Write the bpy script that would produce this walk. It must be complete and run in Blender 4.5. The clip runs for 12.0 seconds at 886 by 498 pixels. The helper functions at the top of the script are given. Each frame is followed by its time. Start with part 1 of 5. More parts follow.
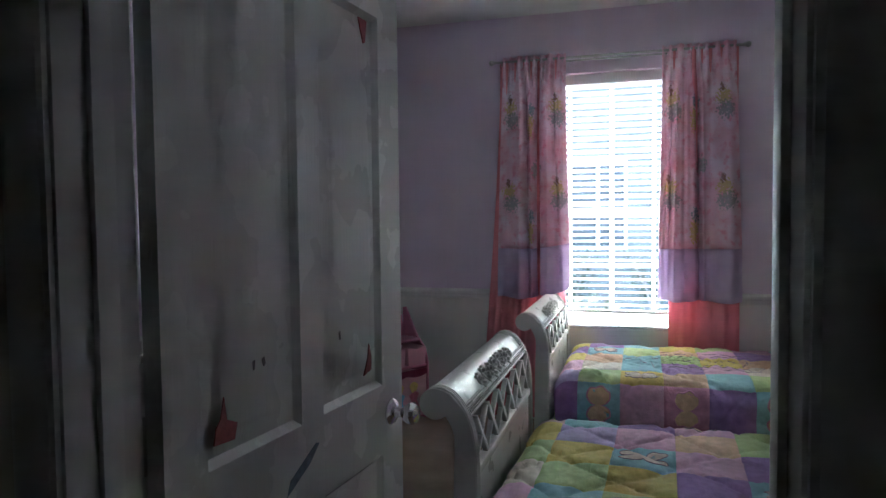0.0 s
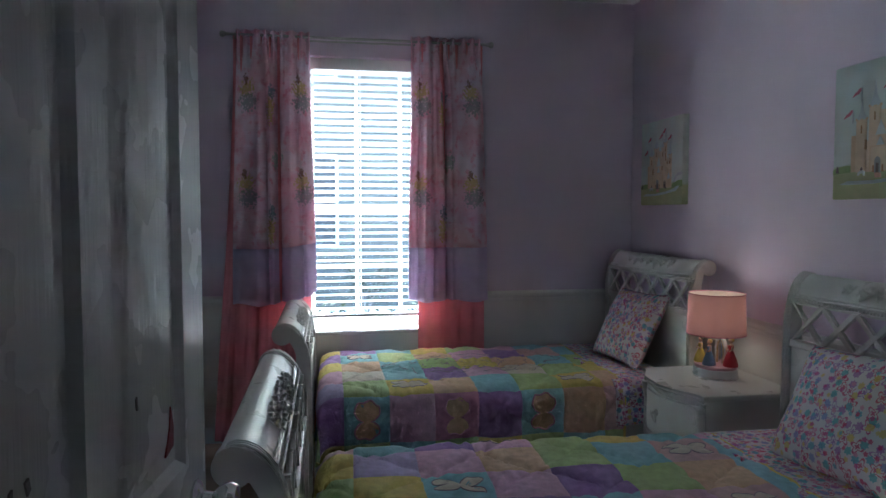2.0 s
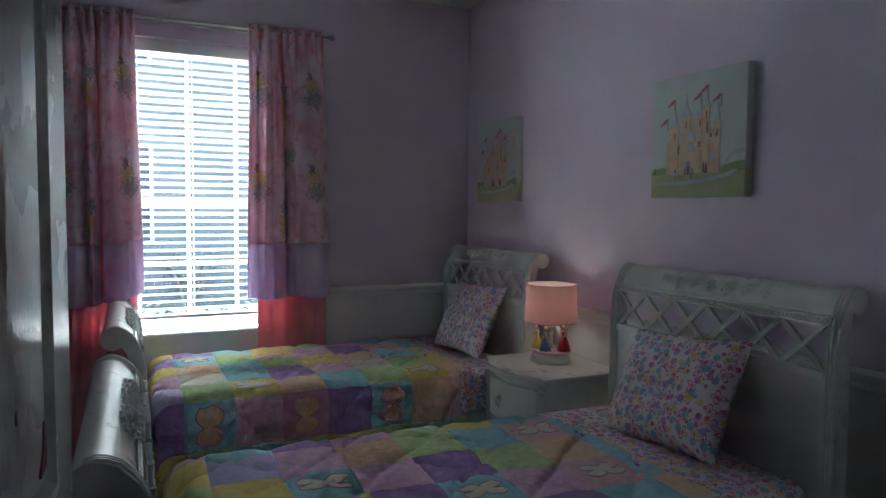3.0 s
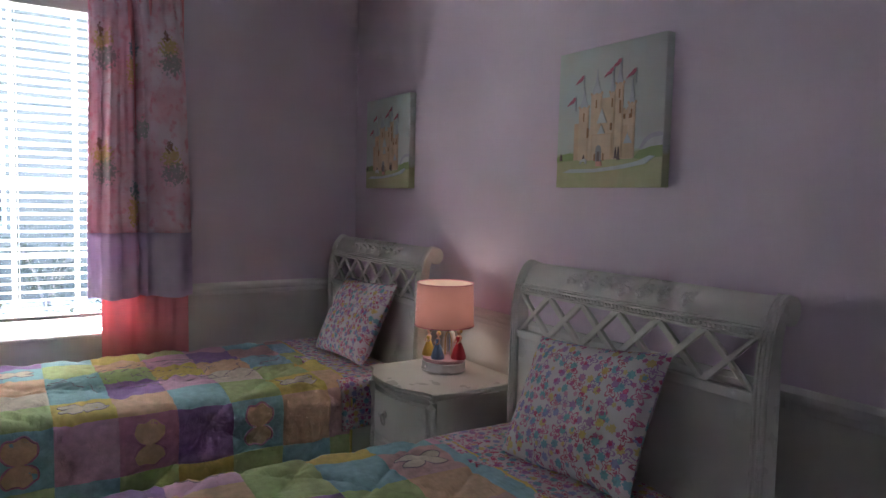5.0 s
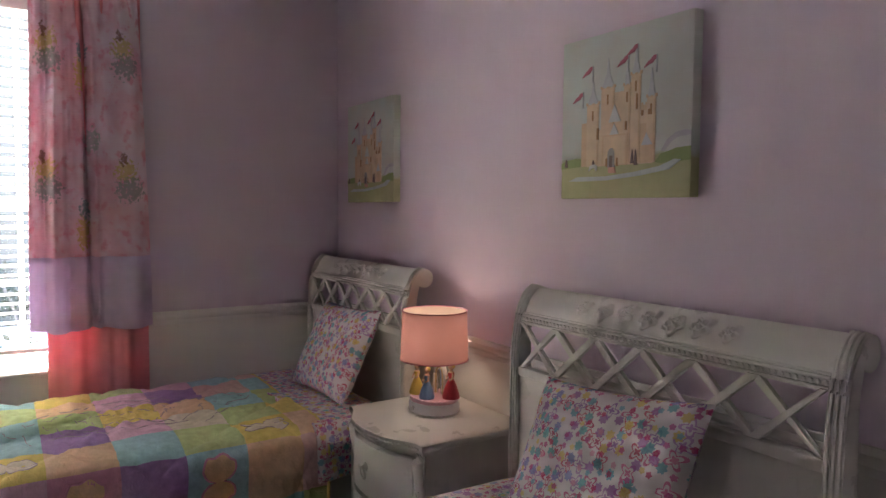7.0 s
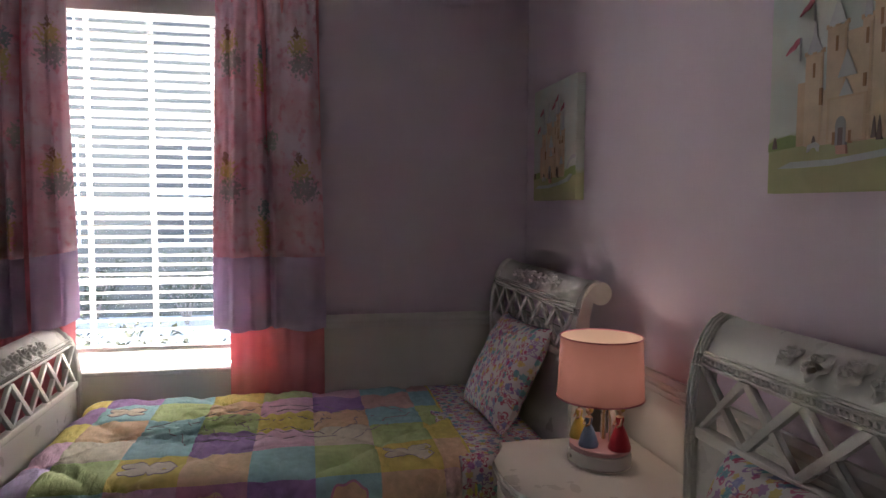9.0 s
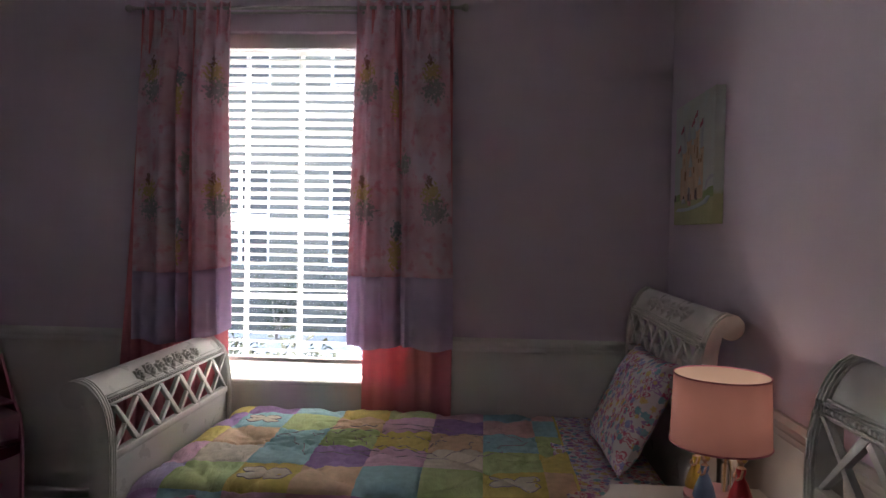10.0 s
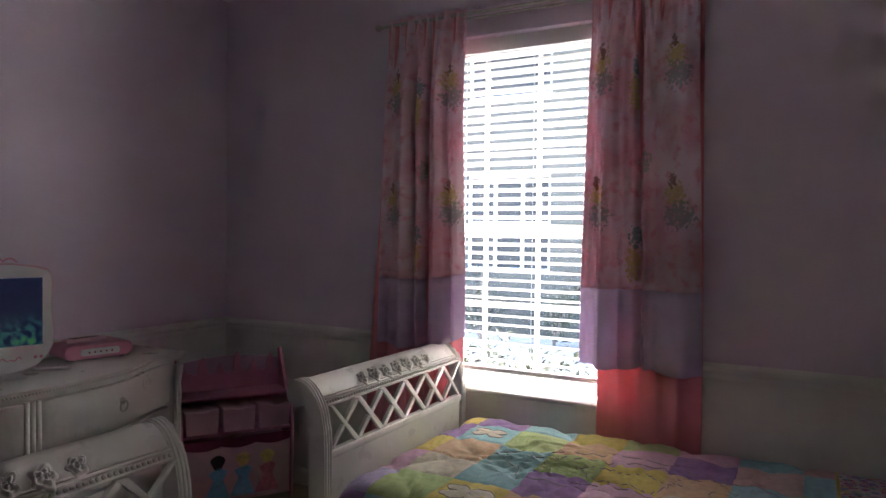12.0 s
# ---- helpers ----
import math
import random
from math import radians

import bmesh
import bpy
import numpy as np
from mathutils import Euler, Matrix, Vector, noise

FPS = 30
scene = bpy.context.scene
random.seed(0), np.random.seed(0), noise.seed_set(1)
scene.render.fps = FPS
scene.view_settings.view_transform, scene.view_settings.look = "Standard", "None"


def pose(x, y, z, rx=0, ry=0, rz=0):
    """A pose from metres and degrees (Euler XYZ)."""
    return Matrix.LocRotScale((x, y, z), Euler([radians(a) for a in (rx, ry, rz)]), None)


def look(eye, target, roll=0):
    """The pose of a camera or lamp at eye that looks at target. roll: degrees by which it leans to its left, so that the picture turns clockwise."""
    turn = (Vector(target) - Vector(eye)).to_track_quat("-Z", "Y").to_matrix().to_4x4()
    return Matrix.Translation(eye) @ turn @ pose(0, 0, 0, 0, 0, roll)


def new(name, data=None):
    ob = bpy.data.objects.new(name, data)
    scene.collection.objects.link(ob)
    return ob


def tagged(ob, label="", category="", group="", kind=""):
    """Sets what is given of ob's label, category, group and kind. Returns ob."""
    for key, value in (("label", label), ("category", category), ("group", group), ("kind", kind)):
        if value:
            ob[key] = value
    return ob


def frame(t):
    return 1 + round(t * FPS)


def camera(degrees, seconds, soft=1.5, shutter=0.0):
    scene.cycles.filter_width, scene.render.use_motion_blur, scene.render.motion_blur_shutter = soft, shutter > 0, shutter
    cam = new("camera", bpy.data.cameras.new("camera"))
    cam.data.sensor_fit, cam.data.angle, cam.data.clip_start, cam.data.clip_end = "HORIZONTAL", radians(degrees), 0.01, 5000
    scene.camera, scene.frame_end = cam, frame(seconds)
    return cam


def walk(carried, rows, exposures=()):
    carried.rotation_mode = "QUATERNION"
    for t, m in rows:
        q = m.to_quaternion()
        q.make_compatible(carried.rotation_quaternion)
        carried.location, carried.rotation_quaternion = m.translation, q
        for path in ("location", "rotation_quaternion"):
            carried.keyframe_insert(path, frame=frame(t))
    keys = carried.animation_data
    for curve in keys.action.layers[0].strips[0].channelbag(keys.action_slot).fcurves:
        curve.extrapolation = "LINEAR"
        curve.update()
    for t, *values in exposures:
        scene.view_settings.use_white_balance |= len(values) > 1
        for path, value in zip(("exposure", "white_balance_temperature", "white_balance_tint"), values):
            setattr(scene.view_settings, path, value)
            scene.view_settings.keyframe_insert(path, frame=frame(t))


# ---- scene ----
cam = camera(66.3, 12.0)
METRES, EYE, TILT, LEAN, TURN = 2.79, 1.40, 0.0, 0.0, 16.2
ROWS = [
    (0.0, 0.0, 0.0, 0.0, -0.03, -2.6, 0.61),
    (0.5, -0.0287, 0.0446, -0.0011, -6.58, -2.98, 0.97),
    (1.0, -0.0371, 0.1095, -0.0035, -12.17, -3.29, 0.72),
    (1.5, -0.0509, 0.1495, -0.0026, -18.17, -3.28, 0.21),
    (2.0, -0.0904, 0.1769, 0.0005, -25.87, -3.01, -0.01),
    (2.5, -0.1205, 0.1922, -0.0007, -33.99, -2.8, -0.17),
    (3.0, -0.1315, 0.2007, -0.0015, -40.87, -3.28, -0.47),
    (3.5, -0.1162, 0.2112, -0.0031, -44.52, -4.11, -0.74),
    (5.5, 0.0276, 0.3245, 0.0034, -49.93, -3.92, -1.48),
    (6.0, 0.0435, 0.3444, 0.0056, -50.55, -3.45, -1.37),
    (6.5, 0.0718, 0.3585, 0.0036, -50.5, -3.3, -1.0),
    (8.5, 0.2714, 0.427, 0.0096, -35.96, -3.5, 0.07),
    (9.0, 0.3164, 0.4213, 0.0072, -27.71, -3.53, -0.3),
    (9.5, 0.3671, 0.4076, 0.0042, -18.32, -2.07, -0.77),
    (10.0, 0.4002, 0.4096, 0.0019, -12.7, -1.46, -1.0),
    (10.5, 0.4415, 0.4399, 0.0027, -6.17, -1.08, -0.75),
    (11.0, 0.4661, 0.4639, 0.0051, 0.93, -0.76, -0.56),
    (11.5, 0.4807, 0.4786, 0.0038, 6.13, -0.8, -0.54),
    (12.0, 0.5113, 0.4913, 0.003, 12.37, -1.24, -0.69),
]
EXPOSURE = [(0.0, 5.06, 5400, 0), (0.5, 4.73, 5350, -1), (1.0, 4.78, 5300, -2), (2.5, 4.25, 5250, -2), (3.7, 4.5, 5500, 0), (5.5, 4.9, 6250, 12), (6.5, 5.1, 6800, 14), (8.5, 4.8, 6700, 13), (9.5, 3.96, 6500, 13), (10.5, 3.97, 6450, 13), (12.0, 4.24, 6420, 13)]
walk(cam, [(t, pose(0, 0, EYE, TILT, LEAN, TURN) @ pose(METRES * x, METRES * y, METRES * z, 90 + pitch, roll, yaw)) for t, x, y, z, yaw, pitch, roll in ROWS], EXPOSURE)

# ---- world, sun, lamps ----
world = bpy.data.worlds.new("world")
scene.world = world
world.use_nodes = True
wn = world.node_tree.nodes
sky = wn.new("ShaderNodeTexSky")
sky.sky_type, sky.sun_disc = "NISHITA", False
sky.sun_elevation, sky.sun_rotation = radians(63), radians(-24)
world.node_tree.links.new(sky.outputs[0], wn["Background"].inputs[0])
wn["Background"].inputs[1].default_value = 0.15
sun = new("sun", bpy.data.lights.new("sun", "SUN"))
sun.data.energy, sun.data.angle, sun.data.color = 4.5, radians(0.5), (1, 0.95, 0.87)
sun.matrix_world = look((0, 0, 20), (-3.5, -8.0, 2.8))
bulb = new("lamp_bulb_light", bpy.data.lights.new("lamp_bulb_light", "POINT"))
bulb.data.energy, bulb.data.shadow_soft_size, bulb.data.color = 0.026, 0.05, (1, 0.78, 0.62)
bulb.location = (1.405, 3.287, 0.945)

# ---- materials ----


def mat(name, base, rough=0.5, metal=0.0, vary=0.12, scale=6.0, grain=120.0, bump=0.15, spec=0.5, second=None, through_light=0.0):
    """A surface with broad stains, fine grain and a fine relief, all at real size."""
    m = bpy.data.materials.new(name)
    m.use_nodes = True
    nt = m.node_tree
    n, l = nt.nodes, nt.links
    b = n["Principled BSDF"]
    tc = n.new("ShaderNodeTexCoord")
    big, fine = n.new("ShaderNodeTexNoise"), n.new("ShaderNodeTexNoise")
    big.inputs["Scale"].default_value, big.inputs["Detail"].default_value = scale, 4
    fine.inputs["Scale"].default_value, fine.inputs["Detail"].default_value = grain, 3
    for t in (big, fine):
        l.new(tc.outputs["Object"], t.inputs["Vector"])
    mix = n.new("ShaderNodeMix")
    mix.data_type = "RGBA"
    lo = [c * (1 - vary) for c in (second or base)]
    hi = [min(1, c * (1 + vary)) for c in base]
    mix.inputs["A"].default_value, mix.inputs["B"].default_value = (*lo, 1), (*hi, 1)
    add = n.new("ShaderNodeMath")
    add.operation = "MULTIPLY_ADD"
    add.inputs[1].default_value = 0.35
    l.new(fine.outputs["Fac"], add.inputs[0])
    mr = n.new("ShaderNodeMapRange")
    mr.inputs["From Min"].default_value, mr.inputs["From Max"].default_value = 0.3, 0.7
    mr.inputs["To Max"].default_value = 0.65
    l.new(big.outputs["Fac"], mr.inputs["Value"])
    l.new(mr.outputs[0], add.inputs[2])
    l.new(add.outputs[0], mix.inputs["Factor"])
    l.new(mix.outputs["Result"], b.inputs["Base Color"])
    rr = n.new("ShaderNodeMapRange")
    rr.inputs["To Min"].default_value, rr.inputs["To Max"].default_value = max(0.02, rough - 0.1), min(1, rough + 0.1)
    l.new(big.outputs["Fac"], rr.inputs["Value"])
    l.new(rr.outputs[0], b.inputs["Roughness"])
    b.inputs["Metallic"].default_value = metal
    b.inputs["Specular IOR Level"].default_value = spec
    bp = n.new("ShaderNodeBump")
    bp.inputs["Strength"].default_value, bp.inputs["Distance"].default_value = bump, 0.002
    l.new(fine.outputs["Fac"], bp.inputs["Height"])
    l.new(bp.outputs[0], b.inputs["Normal"])
    if through_light:
        tr = n.new("ShaderNodeBsdfTranslucent")
        l.new(mix.outputs["Result"], tr.inputs["Color"])
        ms = n.new("ShaderNodeMixShader")
        ms.inputs[0].default_value = through_light
        l.new(b.outputs[0], ms.inputs[1])
        l.new(tr.outputs[0], ms.inputs[2])
        l.new(ms.outputs[0], n["Material Output"].inputs["Surface"])
    return m


def glass(name):
    m = bpy.data.materials.new(name)
    m.use_nodes = True
    b = m.node_tree.nodes["Principled BSDF"]
    b.inputs["Transmission Weight"].default_value = 1
    b.inputs["Roughness"].default_value, b.inputs["IOR"].default_value = 0.01, 1.1
    return m


M = {}
M["lilac"] = mat("lilac_wall_paint", (0.75, 0.64, 0.745), 0.6, vary=0.05, scale=2.5, grain=220, bump=0.25)
M["white_wall"] = mat("white_wall_paint", (0.80, 0.78, 0.735), 0.55, vary=0.04, scale=3, grain=220, bump=0.2)
M["trim"] = mat("white_trim_paint", (0.80, 0.79, 0.76), 0.36, vary=0.04, scale=5, grain=90, bump=0.06)
M["ceiling"] = mat("ceiling_texture", (0.88, 0.87, 0.86), 0.9, vary=0.05, scale=5, grain=160, bump=0.6)
M["carpet"] = mat("beige_carpet", (0.36, 0.28, 0.21), 0.95, vary=0.22, scale=5, grain=420, bump=1.0, spec=0.1)
M["hall"] = mat("hall_wall_paint", (0.66, 0.62, 0.55), 0.7, vary=0.06, scale=3, grain=200, bump=0.2)
M["paint"] = mat("antique_white_furniture_lacquer", (0.73, 0.715, 0.67), 0.30, vary=0.018, scale=9, grain=70, bump=0.05, spec=0.4)
M["chrome"] = mat("chrome_metal", (0.75, 0.75, 0.76), 0.12, 1.0, vary=0.04)
M["nickel"] = mat("brushed_nickel", (0.52, 0.50, 0.47), 0.3, 1.0, vary=0.08)
M["glass"] = glass("window_glass")
M["vinyl"] = mat("white_window_vinyl", (0.78, 0.78, 0.77), 0.4, vary=0.03)
M["slat"] = mat("white_blind_slat", (0.80, 0.80, 0.78), 0.45, vary=0.03, through_light=0.25)
M["blind_rail"] = mat("white_blind_rail", (0.74, 0.74, 0.72), 0.4, vary=0.03)
M["coral"] = mat("coral_curtain_fabric", (0.88, 0.35, 0.39), 0.8, vary=0.10, scale=8, grain=500, bump=0.3, spec=0.2, through_light=0.26)
M["mattress"] = mat("white_mattress_ticking", (0.62, 0.60, 0.58), 0.9, vary=0.05, grain=300)
# stucco colour taken far down to deepen the shade on the house front
M["stucco"] = mat("neighbour_stucco_shade_darkened", (0.09, 0.086, 0.074), 0.9, vary=0.15, scale=1.5, grain=60, bump=0.6)
M["roof"] = mat("roof_shingle", (0.20, 0.17, 0.15), 0.9, vary=0.2)
M["grass"] = mat("lawn_grass", (0.09, 0.11, 0.05), 0.95, vary=0.4, scale=1.2, grain=60, bump=1.0)
M["leaf"] = mat("shrub_leaf", (0.06, 0.065, 0.045), 0.7, vary=0.35, scale=20, spec=0.2)
M["concrete"] = mat("pale_concrete", (0.48, 0.46, 0.42), 0.85, vary=0.08, scale=1.5, grain=60, bump=0.4)
M["darkglass"] = mat("dark_window_glass", (0.04, 0.04, 0.04), 0.5, vary=0.1, spec=0.25)

# ---- building helpers ----


def mesh_object(name, bm, material, smooth=True):
    me = bpy.data.meshes.new(name)
    bmesh.ops.recalc_face_normals(bm, faces=bm.faces)
    bm.to_mesh(me)
    bm.free()
    for mm in (material if isinstance(material, (list, tuple)) else [material]):
        me.materials.append(mm)
    if smooth:
        me.set_sharp_from_angle(angle=radians(38))
        for p in me.polygons:
            p.use_smooth = p.loop_total < 7
    return new(name, me)


def part(name, bm, material, parent, label="", smooth=True):
    ob = mesh_object(name, bm, material, smooth)
    ob.parent = parent
    return tagged(ob, label)


def empty(name, m, label, category, group="", kind=""):
    e = new(name)
    e.empty_display_size = 0.1
    e.matrix_world = m
    return tagged(e, label, category, group, kind)


def box(x0, x1, y0, y1, z0, z1, bevel=0.0, bm=None, seg=2):
    """A box, bevelled on its own before it joins bm."""
    b = bmesh.new()
    bmesh.ops.create_cube(b, size=1)
    for v in b.verts:
        v.co = ((x0 + x1) / 2 + v.co.x * (x1 - x0), (y0 + y1) / 2 + v.co.y * (y1 - y0), (z0 + z1) / 2 + v.co.z * (z1 - z0))
    if bevel:
        bmesh.ops.bevel(b, geom=b.edges[:], offset=bevel, segments=seg, affect="EDGES", profile=0.5)
    return merge(bm, b)


def merge(bm, b, index=None):
    if index is not None:
        for f in b.faces:
            f.material_index = index
    if bm is None:
        return b
    me = bpy.data.meshes.new("tmp")
    b.to_mesh(me)
    b.free()
    bm.from_mesh(me)
    bpy.data.meshes.remove(me)
    return bm


def lathe(profile, seg=24, at=(0, 0, 0), axis="z", bm=None):
    """Turns a profile of (radius, height) pairs about an axis."""
    b = bmesh.new()
    rings = []
    for r, h in profile:
        ring = []
        for i in range(seg):
            a = 2 * math.pi * i / seg
            p = (r * math.cos(a), r * math.sin(a), h)
            if axis == "x":
                p = (h, p[0], p[1])
            elif axis == "y":
                p = (p[0], h, p[1])
            ring.append(b.verts.new((p[0] + at[0], p[1] + at[1], p[2] + at[2])))
        rings.append(ring)
    for a, c in zip(rings, rings[1:]):
        for i in range(seg):
            b.faces.new((a[i], a[(i + 1) % seg], c[(i + 1) % seg], c[i]))
    b.faces.new(rings[0][::-1])
    b.faces.new(rings[-1])
    return merge(bm, b)


def prism(outline, a0, a1, axis="y", bm=None, bevel=0.0):
    """A flat outline pushed from a0 to a1 along an axis. Outline pairs: (x, z) for y, (y, z) for x, (x, y) for z."""
    b = bmesh.new()
    put = {"y": lambda p, a: (p[0], a, p[1]), "x": lambda p, a: (a, p[0], p[1]), "z": lambda p, a: (p[0], p[1], a)}[axis]
    lo = [b.verts.new(put(p, a0)) for p in outline]
    hi = [b.verts.new(put(p, a1)) for p in outline]
    n = len(outline)
    f0, f1 = b.faces.new(lo[::-1]), b.faces.new(hi)
    for i in range(n):
        b.faces.new((lo[i], lo[(i + 1) % n], hi[(i + 1) % n], hi[i]))
    if bevel:
        rim = list({e for f in (f0, f1) for e in f.edges})
        bmesh.ops.bevel(b, geom=rim, offset=bevel, segments=2, affect="EDGES", profile=0.5)
    return merge(bm, b)


def tube(points, r, seg=8, bm=None, closed=False):
    b = bmesh.new()
    pts = [Vector(p) for p in points]
    rings = []
    n = len(pts)
    for i, p in enumerate(pts):
        d = (pts[(i + 1) % n] - pts[i - 1]) if closed else (pts[min(i + 1, n - 1)] - pts[max(i - 1, 0)])
        d.normalize()
        u = d.orthogonal() if abs(d.z) > 0.98 else d.cross(Vector((0, 0, 1)))
        u.normalize()
        w = d.cross(u)
        rr = r[i] if isinstance(r, (list, tuple)) else r
        rings.append([b.verts.new(p + rr * (math.cos(2 * math.pi * k / seg) * u + math.sin(2 * math.pi * k / seg) * w)) for k in range(seg)])
    pairs = list(zip(rings, rings[1:])) + ([(rings[-1], rings[0])] if closed else [])
    for a, c in pairs:
        for k in range(seg):
            b.faces.new((a[k], a[(k + 1) % seg], c[(k + 1) % seg], c[k]))
    if not closed:
        b.faces.new(rings[0][::-1])
        b.faces.new(rings[-1])
    return merge(bm, b)


def ball(c, r, bm=None, sub=2, squash=(1, 1, 1)):
    b = bmesh.new()
    bmesh.ops.create_icosphere(b, subdivisions=sub, radius=r)
    for v in b.verts:
        v.co = (c[0] + v.co.x * squash[0], c[1] + v.co.y * squash[1], c[2] + v.co.z * squash[2])
    return merge(bm, b)


def smoothstep(a, b, x):
    t = max(0.0, min(1.0, (x - a) / (b - a)))
    return t * t * (3 - 2 * t)


def structure(name, bm, material, label, category, smooth=False):
    return tagged(mesh_object(name, bm, material, smooth), label, category, kind="structure")


# ---- room shell ----
XL, XR, YD, YW, HC = -2.09, 1.62, 0.83, 4.66, 2.77   # side walls, door wall, window wall, ceiling
WX0, WX1, WZ0, WZ1, WT = -0.70, 0.36, 0.645, 2.36, 0.24  # window opening and wall depth
DX0, DX1, DH = -0.712, 0.145, 2.06                     # doorway
RAIL = 0.90                                           # chair rail top


def wall_with_hole(x0, x1, y0, y1, z1, hx0, hx1, hz0, hz1, z0=0.0):
    bm = box(x0, hx0, y0, y1, z0, z1)
    box(hx1, x1, y0, y1, z0, z1, bm=bm)
    if hz1 < z1:
        box(hx0, hx1, y0, y1, max(hz1, z0), z1, bm=bm)
    if hz0 > z0:
        box(hx0, hx1, y0, y1, z0, min(hz0, z1), bm=bm)
    return bm


def rail_sweep(length):
    """Moulded chair rail along x with its back at y = 0 and its front towards -y."""
    prof = [(0, 0), (-0.010, 0), (-0.014, 0.008), (-0.014, 0.022), (-0.022, 0.030), (-0.026, 0.040), (-0.026, 0.052), (-0.018, 0.060), (-0.012, 0.066), (0, 0.066)]
    return prism(prof, 0, length, "x")


def base_sweep(length):
    prof = [(0, 0), (-0.014, 0), (-0.014, 0.070), (-0.011, 0.080), (-0.006, 0.088), (0, 0.092)]
    return prism(prof, 0, length, "x")


floor = structure("floor", box(-2.6, 2.2, -2.6, 5.0, -0.12, 0.0), M["carpet"], "beige brown cut pile carpet covering the bedroom floor", "floor")
ceiling = structure("ceiling", box(-2.6, 2.2, -2.6, 5.0, HC, HC + 0.12), M["ceiling"], "white lightly textured flat bedroom ceiling", "ceiling")
JOIN = RAIL - 0.04
structure("wall_window_upper", wall_with_hole(XL - 0.15, XR + 0.15, YW, YW + WT, HC, WX0, WX1, JOIN, WZ1, JOIN), M["lilac"], "lilac painted wall around the bright window", "wall")
structure("wall_window_lower", wall_with_hole(XL - 0.15, XR + 0.15, YW, YW + WT, JOIN, WX0, WX1, WZ0, WZ1), M["white_wall"], "white painted wall below the chair rail", "wall")
structure("wall_east_upper", box(XR, XR + 0.15, YD - 0.12, YW, JOIN, HC), M["lilac"], "lilac painted wall behind the two headboards", "wall")
structure("wall_east_lower", box(XR, XR + 0.15, YD - 0.12, YW, 0, JOIN), M["white_wall"], "white painted wall below the chair rail behind beds", "wall")
structure("wall_west_upper", box(XL - 0.15, XL, YD - 0.12, YW, JOIN, HC), M["lilac"], "lilac painted wall behind the dresser", "wall")
structure("wall_west_lower", box(XL - 0.15, XL, YD - 0.12, YW, 0, JOIN), M["white_wall"], "white painted wall below the chair rail behind dresser", "wall")
structure("wall_door_upper", wall_with_hole(XL, XR, YD - 0.12, YD, HC, DX0 - 0.02, DX1 + 0.02, JOIN, DH + 0.02, JOIN), M["lilac"], "lilac painted wall with the bedroom doorway", "wall")
structure("wall_door_lower", wall_with_hole(XL, XR, YD - 0.12, YD, JOIN, DX0 - 0.02, DX1 + 0.02, 0, DH), M["white_wall"], "white painted wall below the chair rail beside doorway", "wall")
# hallway outside the bedroom
hx0, hx1, hy0 = -1.35, 1.25, -1.6
structure("hall_wall_west", box(hx0 - 0.12, hx0, hy0, YD - 0.122, 0, HC), M["hall"], "beige painted dim hallway wall", "wall")
structure("hall_wall_east", box(hx1, hx1 + 0.12, hy0, YD - 0.122, 0, HC), M["hall"], "beige painted dim hallway side wall", "wall")
structure("hall_wall_south", box(hx0 - 0.12, hx1 + 0.12, hy0 - 0.12, hy0, 0, HC), M["hall"], "beige painted dim hallway end wall", "wall")
structure("hall_wall_north", wall_with_hole(hx0, hx1, YD - 0.136, YD - 0.122, HC, DX0 - 0.02, DX1 + 0.02, 0, DH + 0.02), M["hall"], "beige painted hallway wall around the doorway", "wall")


def run(name, builder, length, m, label, category):
    ob = structure(name, builder(length), M["trim"], label, category, True)
    ob.matrix_world = m
    return ob


Z0 = RAIL - 0.066
for x0, x1 in ((XL, WX0 - 0.002), (WX1 + 0.002, XR)):
    run("chair_rail", rail_sweep, x1 - x0, pose(x0, YW, Z0), "white moulded chair rail on the window wall", "chair rail")
run("chair_rail", rail_sweep, YW - YD, pose(XR, YW, Z0, 0, 0, -90), "white moulded chair rail behind the beds", "chair rail")
run("chair_rail", rail_sweep, YW - YD, pose(XL, YD, Z0, 0, 0, 90), "white moulded chair rail behind the dresser", "chair rail")
run("baseboard", base_sweep, XR - XL, pose(XL, YW, 0), "white painted baseboard under the window", "baseboard")
run("baseboard", base_sweep, YW - YD, pose(XR, YW, 0, 0, 0, -90), "white painted baseboard behind the beds", "baseboard")
run("baseboard", base_sweep, YW - YD, pose(XL, YD, 0, 0, 0, 90), "white painted baseboard behind the dresser", "baseboard")

# ---- doorway and door ----


